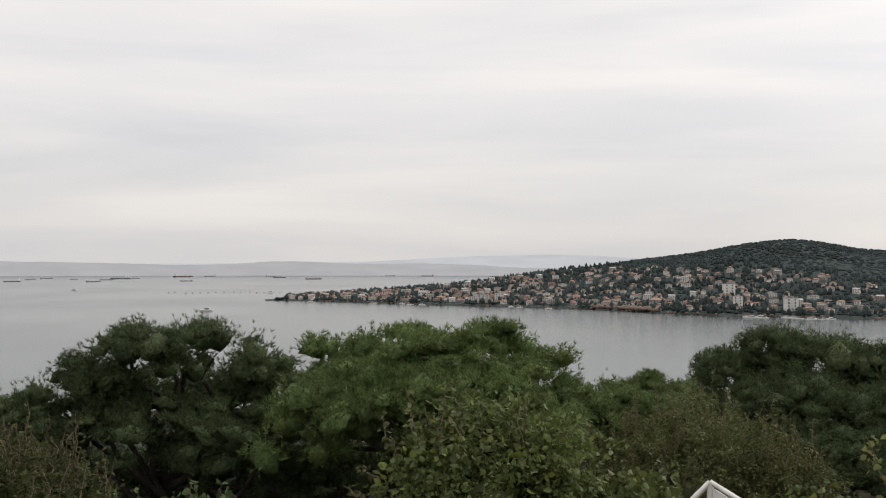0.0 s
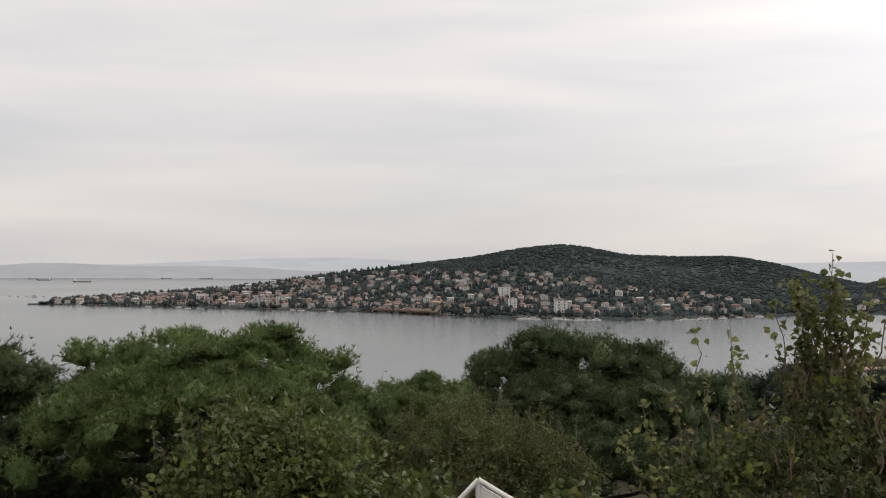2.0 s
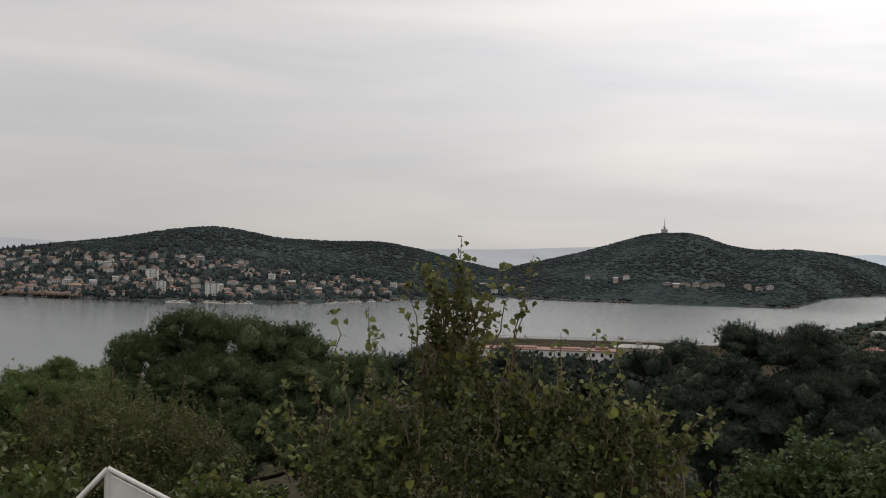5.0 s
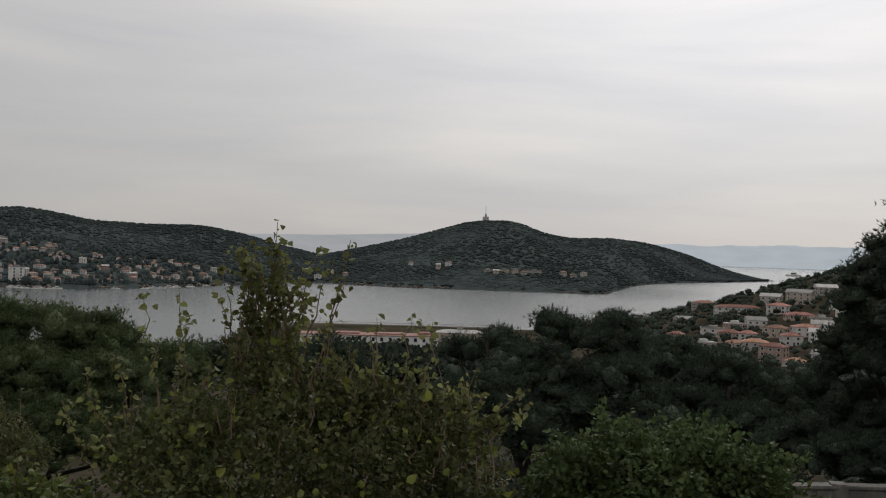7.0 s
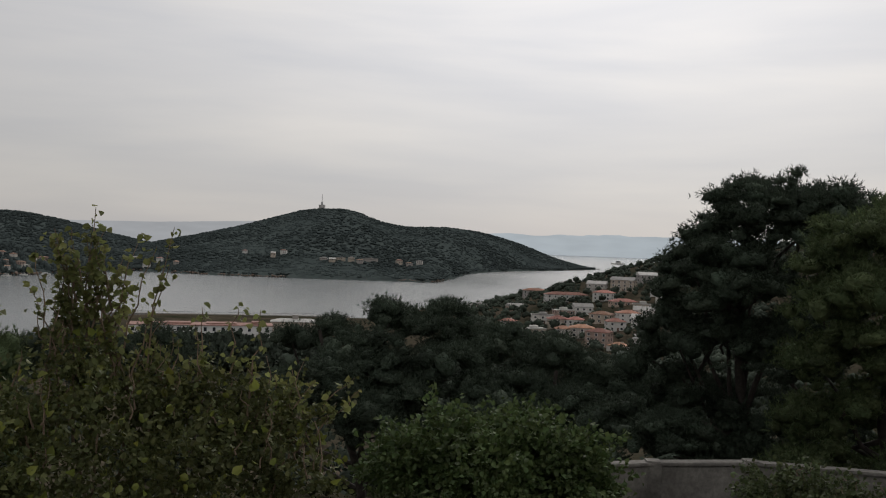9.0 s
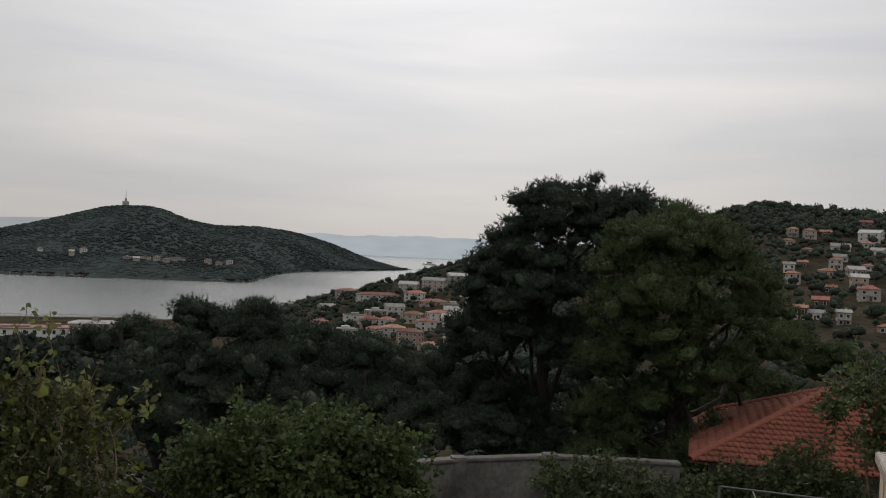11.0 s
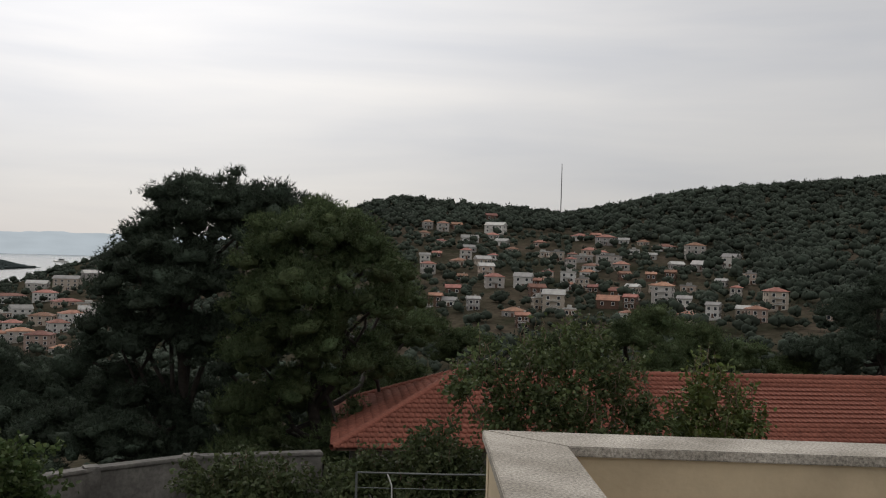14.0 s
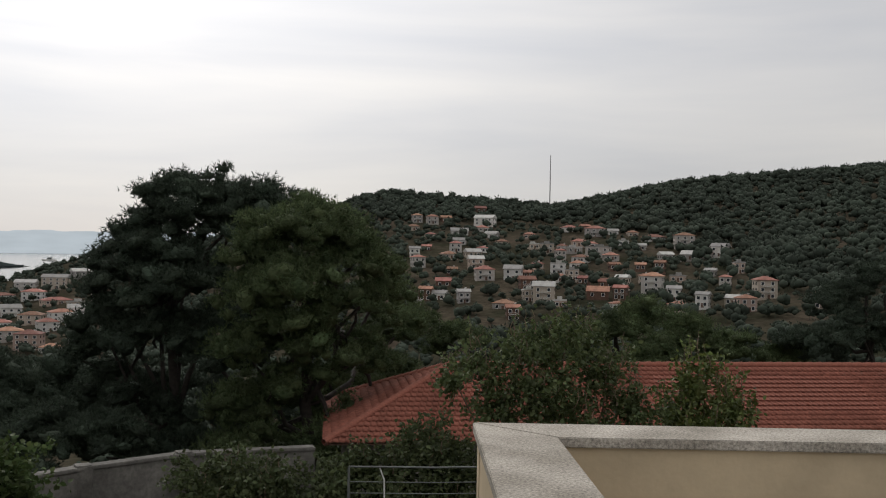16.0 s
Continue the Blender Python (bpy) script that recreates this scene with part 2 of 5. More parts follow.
M_ROOF_FAR = material("terracotta_roof", (0.25, 0.122, 0.085), 0.85, spread=0.3, scale=0.5, vary="object")
M_ROOF_DULL = material("weathered_tile_roof", (0.25, 0.158, 0.122), 0.9, spread=0.3, scale=0.5, vary="object")
M_ROOF_GREY = material("grey_roof", (0.34, 0.33, 0.31), 0.8, spread=0.2, scale=0.5, vary="object")
M_PANE = material("dark_window_glass", (0.03, 0.035, 0.04), 0.12, spread=0.2)
M_WHITE = material("white_paint", (0.74, 0.73, 0.70), 0.55, spread=0.08, scale=3, second=(0.6, 0.58, 0.53))
M_RAIL = material("painted_rail", (0.5, 0.5, 0.48), 0.5, spread=0.1)
# hull colours lightened and greyed to stand for haze over the sea
M_HULL = palette("haze_lightened_ship_paint", [(0.17, 0.18, 0.20), (0.24, 0.19, 0.18), (0.2, 0.22, 0.24), (0.28, 0.28, 0.29)], 0.6)
M_STEEL = material("dull_steel", (0.25, 0.25, 0.25), 0.5, 0.6, spread=0.2)
M_CONCRETE = material("weathered_concrete", (0.27, 0.26, 0.245), 0.9, spread=0.3, scale=0.9, grain=0.3, grain_scale=12.0)

# sea: dark water whose gloss carries the sky
M_SEA = bpy.data.materials.new("sea_water")
M_SEA.use_nodes = True
st = M_SEA.node_tree
sb = st.nodes["Principled BSDF"]
sb.inputs["Base Color"].default_value = (0.035, 0.048, 0.05, 1)
sb.inputs["Roughness"].default_value, sb.inputs["IOR"].default_value = 0.22, 1.333
s_co = st.nodes.new("ShaderNodeTexCoord")
s_map = st.nodes.new("ShaderNodeMapping")
s_map.inputs["Scale"].default_value = (1.0, 0.55, 1.0)
s_map.inputs["Rotation"].default_value = (0, 0, radians(35))
st.links.new(s_co.outputs["Object"], s_map.inputs["Vector"])
s_fine = st.nodes.new("ShaderNodeTexNoise")
s_fine.inputs["Scale"].default_value, s_fine.inputs["Detail"].default_value = 0.35, 5.0
st.links.new(s_map.outputs[0], s_fine.inputs["Vector"])
s_bump = st.nodes.new("ShaderNodeBump")
s_bump.inputs["Strength"].default_value, s_bump.inputs["Distance"].default_value = 0.2, 0.6
st.links.new(s_fine.outputs["Fac"], s_bump.inputs["Height"])
st.links.new(s_bump.outputs["Normal"], sb.inputs["Normal"])
s_big = st.nodes.new("ShaderNodeTexNoise")
s_big.inputs["Scale"].default_value, s_big.inputs["Detail"].default_value = 0.004, 3.0
st.links.new(s_map.outputs[0], s_big.inputs["Vector"])
s_rough = st.nodes.new("ShaderNodeMapRange")
s_rough.inputs["To Min"].default_value, s_rough.inputs["To Max"].default_value = 0.12, 0.26
st.links.new(s_big.outputs["Fac"], s_rough.inputs["Value"])
st.links.new(s_rough.outputs[0], sb.inputs["Roughness"])


# ---- mesh helpers ----
def mesh_of(name, verts, faces, mat, smooth=False):
    me = bpy.data.meshes.new(name)
    v = np.asarray(verts, dtype=np.float32).reshape(-1, 3)
    f = np.asarray(faces, dtype=np.int32)
    k = f.shape[1]
    me.vertices.add(len(v))
    me.vertices.foreach_set("co", v.ravel())
    me.loops.add(f.size)
    me.loops.foreach_set("vertex_index", f.ravel())
    me.polygons.add(len(f))
    me.polygons.foreach_set("loop_start", np.arange(0, f.size, k, dtype=np.int32))
    if smooth:
        me.polygons.foreach_set("use_smooth", np.ones(len(f), dtype=bool))
    me.materials.append(mat)
    me.update(calc_edges=True)
    me.validate()
    return me


def part_mesh(name, me, parent, m=None, label=""):
    ob = new(name, me)
    ob.parent = parent
    if m is not None:
        ob.matrix_basis = m
    return tagged(ob, label)


def bm_mesh(name, bm, mat, smooth=False):
    me = bpy.data.meshes.new(name)
    bmesh.ops.recalc_face_normals(bm, faces=bm.faces)
    bm.to_mesh(me)
    bm.free()
    me.materials.append(mat)
    if smooth:
        me.polygons.foreach_set("use_smooth", np.ones(len(me.polygons), dtype=bool))
    return me


def part(name, bm, mat, parent, label="", m=None, smooth=False):
    return part_mesh(name, bm_mesh(name, bm, mat, smooth), parent, m, label)


def add_box(bm, x0, y0, z0, x1, y1, z1, bevel=0.0):
    vs = [bm.verts.new(c) for c in ((x0, y0, z0), (x1, y0, z0), (x1, y1, z0), (x0, y1, z0), (x0, y0, z1), (x1, y0, z1), (x1, y1, z1), (x0, y1, z1))]
    fs = [bm.faces.new([vs[i] for i in q]) for q in ((3, 2, 1, 0), (4, 5, 6, 7), (0, 1, 5, 4), (1, 2, 6, 5), (2, 3, 7, 6), (3, 0, 4, 7))]
    if bevel:
        bmesh.ops.bevel(bm, geom=list({e for f in fs for e in f.edges}), offset=bevel, segments=2, affect="EDGES")
    return bm


def box_bm(*a, **k):
    return add_box(bmesh.new(), *a, **k)


def tube(points, radii, sides=7):
    """Verts and quads of a tapering limb along points."""
    pts = np.asarray(points, dtype=float)
    vs, fs = [], []
    for i, p in enumerate(pts):
        d = pts[min(i + 1, len(pts) - 1)] - pts[max(i - 1, 0)]
        d = d / (np.linalg.norm(d) + 1e-9)
        u = np.cross(d, (0.3, 0.9, 0.2))
        u /= np.linalg.norm(u) + 1e-9
        w = np.cross(d, u)
        for k in range(sides):
            a = 2 * math.pi * k / sides
            vs.append(p + radii[i] * (math.cos(a) * u + math.sin(a) * w))
    for i in range(len(pts) - 1):
        for k in range(sides):
            a, b = i * sides + k, i * sides + (k + 1) % sides
            fs.append((a, b, b + sides, a + sides))
    return np.array(vs), np.array(fs)


def join(pieces):
    vs, fs, n = [], [], 0
    for v, f in pieces:
        vs.append(v)
        fs.append(np.asarray(f) + n)
        n += len(v)
    return np.concatenate(vs), np.concatenate(fs)


def unit(v):
    return v / (np.linalg.norm(v, axis=-1, keepdims=True) + 1e-9)


def leaves(p, d, size, width, rng, fold=0.25):
    """Folded leaves: two triangles each side of a midrib, at places p, pointing along d."""
    n = len(p)
    d = unit(d)
    side = unit(np.cross(d, rng.normal(size=(n, 3))))
    up = np.cross(side, d)
    ln = (size * rng.uniform(0.6, 1.3, n))[:, None]
    lo, hi, lift = p + d * ln * 0.28, p + d * ln * 0.64, up * ln * fold * 0.5
    v = np.stack([p, lo + side * ln * width + lift, hi + side * ln * width * 0.85 + lift * 0.8, p + d * ln - up * ln * 0.14,
                  hi - side * ln * width * 0.85 + lift * 0.8, lo - side * ln * width + lift], 1).reshape(-1, 3)
    b = (np.arange(n) * 6)[:, None]
    f = np.concatenate([b + [0, 1, 2], b + [0, 2, 3], b + [0, 3, 4], b + [0, 4, 5]])
    return v, f


def tufts(p, d, size, rng, blades=5, spread=0.55, thick=0.075):
    """Needle tufts: a fan of slim blades from each place p along d."""
    n = len(p)
    pp, dd = np.repeat(p, blades, 0), np.repeat(unit(d), blades, 0)
    dd = unit(dd + rng.normal(size=dd.shape) * spread)
    side = unit(np.cross(dd, rng.normal(size=dd.shape)))
    ln = (size * rng.uniform(0.6, 1.25, len(pp)))[:, None]
    v = np.stack([pp - side * ln * thick, pp + side * ln * thick, pp + dd * ln], 1).reshape(-1, 3)
    return v, np.arange(len(v)).reshape(-1, 3)


def ball(rng, n):
    return unit(rng.normal(size=(n, 3)))


ICO_BM = bmesh.new()
bmesh.ops.create_icosphere(ICO_BM, subdivisions=1, radius=1.0)
ICO_V = np.array([v.co[:] for v in ICO_BM.verts])
ICO_F = np.array([[v.index for v in f.verts] for f in ICO_BM.faces])
ICO_BM.free()


# ---- terrain ----
def smooth_interp(x, xs, ys):
    """Interpolation with soft knots; xs may fall."""
    xs, ys = np.array(xs, float), np.array(ys, float)
    if xs[0] > xs[-1]:
        xs, ys = xs[::-1], ys[::-1]
    x = np.asarray(x, float)
    return (np.interp(x - 0.6, xs, ys) + 2 * np.interp(x, xs, ys) + np.interp(x + 0.6, xs, ys)) / 4


def rough(x, y, k):
    return noise.noise(Vector((x * k, y * k, 0.3))) + 0.5 * noise.noise(Vector((x * k * 2.3, y * k * 2.3, 4.1)))


# the island across the strait: bearing, shore distance, ridge distance, ridge elevation seen from the viewer
ISLE_A_AZ = [13.2, 12, 9, 6, 2, -2, -5.5, -8, -11, -14, -16.3, -18, -20, -23, -26, -28.5, -30.5, -33, -36]
ISLE_A_SHORE = [1440, 1430, 1370, 1314, 1255, 1200, 1165, 1110, 1060, 1045, 1040, 1032, 1030, 1060, 1120, 1190, 1265, 1330, 1420]
ISLE_A_RIDGE = [1500, 1520, 1540, 1540, 1560, 1600, 1640, 1680, 1720, 1750, 1760, 1740, 1720, 1720, 1740, 1740, 1720, 1700, 1680]
ISLE_A_EL = [-2.0, -1.93, -1.70, -1.52, -1.15, -0.60, -0.12, 0.26, 0.62, 1.17, 1.42, 1.20, 0.80, 0.70, 0.74, 0.28, -0.28, -0.80, -1.5]
# the wooded island with the mast
ISLE_B_AZ = [-28, -30.5, -33.4, -37, -39, -41.3, -43, -44.2, -45.6, -47.3, -49.5, -51.2, -52.2, -54, -55.9, -57.5, -58.6]
ISLE_B_SHORE = [1420, 1330, 1275, 1228, 1220, 1214, 1210, 1208, 1206, 1206, 1212, 1600, 1690, 1830, 1925, 2080, 2200]
ISLE_B_RIDGE = [1700, 1750, 1800, 1880, 1920, 1950, 1960, 1960, 1980, 2020, 2080, 2120, 2140, 2180, 2230, 2260, 2290]
ISLE_B_EL = [-1.8, -1.3, -0.62, 0.2, 0.75, 1.46, 1.58, 1.52, 0.93, 0.64, 0.74, 0.58, 0.4, -0.1, -0.83, -1.25, -1.42]


def isle_height(az, r, azs, shore, ridge, els):
    s, q, e = (float(smooth_interp(az, azs, c)) for c in (shore, ridge, els))
    top = EYE_Z + q * math.tan(radians(e))
    if r <= s:
        return -6.0
    if r <= q:
        k = (r - s) / (q - s)
        return 2.5 + (top - 2.5) * (0.25 * k + 0.75 * (k * k * (3 - 2 * k)) ** 0.85) if k > 0 else 0.0
    return max(-6.0, top - (r - q) * (r - q) / 1400.0 - (r - q) * 0.05)


def isle_a(az, r):
    return isle_height(az, r, ISLE_A_AZ, ISLE_A_SHORE, ISLE_A_RIDGE, ISLE_A_EL)


def isle_b(az, r):
    return isle_height(az, r, ISLE_B_AZ, ISLE_B_SHORE, ISLE_B_RIDGE, ISLE_B_EL)


# the viewer's own island: heights on rings of bearing and distance
HOME_R = [0, 15, 30, 60, 130, 250, 330, 420, 500, 600, 720, 900]
HOME = {
    60: [47.5, 46, 42, 36, 26, 14, 4, -6, -6, -6, -6, -6],
    -22: [47.5, 46, 42, 35, 25, 13, 4, -4, -6, -6, -6, -6],
    -33: [47.5, 46, 42, 35, 24, 12, 7, 5, 4, 3, -6, -6],
    -45: [47.5, 46, 42, 35, 23, 10, 7, 5, 4, 2.5, -6, -6],
    -50: [47.5, 46, 42, 35, 23, 12, 10, 11, 10, 8, -6, -6],
    -56: [47.5, 46, 42, 35, 23, 13, 12, 17, 23, 25, 14, -6],
    -62: [47.5, 46, 42.5, 36, 24, 15, 14, 22, 33, 45, 36, 10],
    -70: [47.5, 46, 44, 38, 26, 20, 22, 34, 46, 58, 52, 20],
    -78: [47.5, 46, 45, 40, 29, 26, 38, 52, 66, 84.5, 80, 40],
    -84: [47.5, 46, 45, 40, 30, 30, 41, 53, 66, 80.5, 72, 40],
    -88: [47.5, 46, 45, 40, 30, 31, 41, 53, 65, 77, 70, 40],
    -95: [47.5, 46, 45, 40, 30, 32, 41, 54, 70, 92.5, 96, 60],
    -106: [47.5, 46, 45, 41, 33, 36, 46, 60, 79, 101, 110, 70],
    -130: [47.5, 46, 45, 44, 42, 45, 55, 70, 90, 108, 112, 80],
    -200: [47.5, 47, 47, 47, 47, 50, 58, 66, 70, 70, 60, 30],
    -300: [47.5, 46, 42, 36, 26, 14, 4, -6, -6, -6, -6, -6],
}


def home(az, r):
    while az > 60:
        az -= 360
    while az < -300:
        az += 360
    keys = sorted(HOME)
    return float(np.interp(az, keys, [np.interp(r, HOME_R, HOME[k]) for k in keys]))


def polar_sheet(name, azs, rs, fn, mat, label, bump, k, category="terrain"):
    v = []
    for a in azs:
        for r in rs:
            p = bearing(a, 0, r)
            v.append((p.x, p.y, fn(a, r) + (bump * rough(p.x, p.y, k) if r > 45 else 0.0)))
    n = len(rs)
    f = [(i * n + j, i * n + j + 1, (i + 1) * n + j + 1, (i + 1) * n + j) for i in range(len(azs) - 1) for j in range(n - 1)]
    ob = new(name, mesh_of(name, v, f, mat, True))
    return tagged(ob, label, category, kind="structure")


polar_sheet("ground", np.arange(60, -301, -1.5), [0.3, 6, 12, 18, 24, 30, 38, 46, 55, 70, 90, 115, 150, 200, 250, 290, 330, 375, 420, 460, 500, 550, 600, 660, 720, 800, 900],
            home, M_EARTH, "brown earth and scrub falling away to the shore", 1.2, 0.02)
polar_sheet("ground_isle_a", np.arange(13.6, -36.1, -0.45), list(range(1010, 2060, 22)), isle_a, M_HILL_HAZED, "dark scrub hillside of the island across the strait", 1.5, 0.012)
polar_sheet("ground_isle_b", np.arange(-28, -58.9, -0.45), list(range(1190, 2600, 26)), isle_b, M_HILL_HAZED, "dark wooded hillside of the farther island", 2.0, 0.01)

sea_bm = bmesh.new()
bmesh.ops.create_circle(sea_bm, cap_ends=True, segments=96, radius=4850)
sea = new("water", bm_mesh("water", sea_bm, M_SEA))
tagged(sea, "calm pale grey sea under an overcast sky", "sea", kind="structure")


def far_coast(name, az0, az1, dist, els, mat, label, seed, jag):
    """A shore far beyond the islands, its haze put into the glowing colour."""
    azs = np.linspace(az0, az1, 220)
    prof = np.interp(np.linspace(0, 1, 220), np.linspace(0, 1, len(els)), els)
    prof = np.convolve(np.pad(prof, 6, mode="edge"), np.ones(13) / 13, "valid")
    v, f = [], []
    for i, (a, e) in enumerate(zip(azs, prof)):
        e += jag * (noise.noise(Vector((a * 0.5, seed, 0))) + 0.5 * noise.noise(Vector((a * 1.7, seed, 3))))
        for el, r in ((-0.72, dist), (-0.2, dist + 15), (e, dist + 60), (e - 0.3, dist + 120), (-0.75, dist + 130)):
            p = bearing(a, el, r)
            v.append(p[:])
    for i in range(219):
        for j in range(4):
            f.append((i * 5 + j, i * 5 + j + 1, i * 5 + j + 6, i * 5 + j + 5))
    return tagged(new(name, mesh_of(name, v, f, mat, True)), label, "far coast", kind="structure")


# painted haze: the farther the coast, the paler or bluer its glow
M_COAST = haze_glow_backdrop("hazy_coast", (0.325, 0.328, 0.342), 1.0)
M_COAST_PALE = haze_glow_backdrop("paler_hazy_hills", (0.40, 0.415, 0.435), 1.0)
M_COAST_BLUE = haze_glow_backdrop("bluish_hazy_mountains", (0.47, 0.525, 0.565), 1.0)
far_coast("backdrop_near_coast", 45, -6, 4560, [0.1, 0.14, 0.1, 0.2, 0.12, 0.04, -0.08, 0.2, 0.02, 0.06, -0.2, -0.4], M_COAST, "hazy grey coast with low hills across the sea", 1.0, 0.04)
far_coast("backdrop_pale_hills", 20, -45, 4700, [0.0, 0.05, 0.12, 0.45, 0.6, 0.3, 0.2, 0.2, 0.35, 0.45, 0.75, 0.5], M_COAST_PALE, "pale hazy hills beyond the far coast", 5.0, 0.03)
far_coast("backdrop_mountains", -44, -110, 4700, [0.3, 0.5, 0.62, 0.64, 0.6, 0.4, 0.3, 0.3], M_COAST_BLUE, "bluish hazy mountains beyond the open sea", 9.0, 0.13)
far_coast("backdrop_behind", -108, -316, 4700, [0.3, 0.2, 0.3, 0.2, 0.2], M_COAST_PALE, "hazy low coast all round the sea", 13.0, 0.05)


# ---- woods ----
def lump(rng):
    """A very far tree: one uneven rounded mass."""
    return ICO_V * rng.uniform(0.75, 1.0, (len(ICO_V), 1)) * np.array([0.5, 0.5, 0.2]), ICO_F


def clump(rng, size, squash, cards, card=0.34, core=0.5):
    """One small far tree: an uneven core and loose cards of foliage round it."""
    mass = ICO_V * rng.uniform(0.55, 1.0, (len(ICO_V), 1)) * np.array([size, size, size * squash]) * core
    d = ball(rng, cards)
    d[:, 2] = np.abs(d[:, 2]) * 0.9 - 0.15
    p = d * np.array([size, size, size * squash]) * 0.46 * rng.uniform(0.6, 1.1, (cards, 1))
    q = unit(d + rng.normal(size=d.shape) * 0.5)
    side = unit(np.cross(q, rng.normal(size=q.shape)))
    ln = (size * card * rng.uniform(0.6, 1.3, cards))[:, None]
    v = np.stack([p, p + q * ln * 0.5 + side * ln * 0.4, p + q * ln, p + q * ln * 0.5 - side * ln * 0.4], 1).reshape(-1, 3)
    b = (np.arange(cards) * 4)[:, None]
    return join([(mass, ICO_F), (v, np.concatenate([b + [0, 1, 2], b + [0, 2, 3]]))])


def dome(rng, size, masses, cards):
    """A far umbrella pine or broad tree: several rounded masses under one uneven crown, with small cards of foliage."""
    pieces = []
    for i in range(masses):
        a, q = rng.uniform(0, 6.283), 0.26 * math.sqrt(rng.random()) if i else 0.0
        c = np.array([math.cos(a) * q, math.sin(a) * q, rng.uniform(-0.06, 0.16) + 0.12 - q * 0.35]) * size
        r = size * rng.uniform(0.2, 0.32)
        pieces.append((c + ICO_V * rng.uniform(0.75, 1.0, (len(ICO_V), 1)) * [r, r, r * 0.8], ICO_F))
        d = ball(rng, cards // masses)
        d[:, 2] = np.abs(d[:, 2])
        p = c + d * r * 0.8
        side = unit(np.cross(d, rng.normal(size=d.shape)))
        ln = (size * 0.13 * rng.uniform(0.6, 1.3, len(d)))[:, None]
        v = np.stack([p - side * ln * 0.4, p + side * ln * 0.4, p + d * ln], 1).reshape(-1, 3)
        pieces.append((v, np.arange(len(v)).reshape(-1, 3)))
    pieces.append((np.array([(-0.03, 0, -0.6), (0.03, 0.03, -0.6), (0, 0, 0.1), (0.03, -0.03, -0.6)]) * size, np.array([(0, 1, 2), (1, 3, 2), (3, 0, 2)])))
    return join(pieces)


def scatter(name, places, protos, mat, label, rng, smooth=False):
    """Joins many small trees into one wood. places: (x, y, z, size)."""
    pieces = []
    for x, y, z, s in places:
        v, f = protos[rng.integers(len(protos))]
        a = rng.uniform(0, 6.283)
        c, w = math.cos(a), math.sin(a)
        q = v * s
        pieces.append((np.stack([q[:, 0] * c - q[:, 1] * w + x, q[:, 0] * w + q[:, 1] * c + y, q[:, 2] * rng.uniform(0.85, 1.3) + z], 1), f))
    v, f = join(pieces)
    return tagged(new(name, mesh_of(name, v, f, mat, smooth)), label, "woods", kind="stuff")


rng = np.random.default_rng(3)
TINY = [lump(rng) for _ in range(8)]
TOWN = [(v * [0.8, 0.8, 3.4], f) for v, f in (lump(rng) for _ in range(6))]
SMALL = [dome(rng, 1.0, 4, 14) for _ in range(10)]
DENSE = [clump(rng, 1.0, 0.8, 100, 0.13, 0.38) for _ in range(6)]
FINE = [clump(rng, 1.0, 0.8, 160, 0.095, 0.38) for _ in range(5)]


def wood_places(n, az0, az1, shore, ridge, fn, size, keep, rng, lift=0.1):
    out = []
    while len(out) < n:
        a = rng.uniform(az1, az0)
        k = rng.uniform(0.0, 1.06)
        s, q = shore(a), ridge(a)
        r = s + 6 + (q - s) * k
        z = fn(a, r)
        if z < 1.5 or not keep(a, k):
            continue
        p = bearing(a, 0, r)
        sz = rng.uniform(*size)
        out.append((p.x, p.y, z + sz * lift, sz))
    return out


def shore_a(a):
    return float(smooth_interp(a, ISLE_A_AZ, ISLE_A_SHORE))


def ridge_a(a):
    return float(smooth_interp(a, ISLE_A_AZ, ISLE_A_RIDGE))


def shore_b(a):
    return float(smooth_interp(a, ISLE_B_AZ, ISLE_B_SHORE))


def ridge_b(a):
    return float(smooth_interp(a, ISLE_B_AZ, ISLE_B_RIDGE))


# the hill and the shore town: bearing, elevation of the foot, width in thousandths of the distance, floors, roof
def on_home(az, el):
    for r in range(190, 700, 2):
        if home(az, r) >= EYE_Z + r * math.tan(radians(el)):
            return r
    return 600


HILL_UPPER = [
    (-80.1, -1.10, 17, 2, 1), (-82.3, -0.22, 17, 2, 1), (-82.5, 0.78, 23, 1, 2), (-84.0, 1.38, 27, 2, 2), (-83.7, 1.97, 15, 2, 3),
    (-85.0, 0.18, 16, 1, 1), (-86.8, 0.06, 15, 1, 0), (-87.6, -0.15, 19, 2, 0), (-88.9, 1.10, 21, 1, 1), (-90.4, 0.81, 26, 2, 1),
    (-90.6, -0.33, 32, 2, 0), (-91.3, -0.54, 20, 1, 1), (-89.1, -0.11, 22, 1, 0), (-92.5, 0.86, 14, 1, 1), (-93.7, 0.56, 29, 1, 1),
    (-95.4, 0.22, 26, 3, 1), (-95.8, -0.42, 23, 1, 2), (-97.4, -0.21, 21, 2, 2),
]
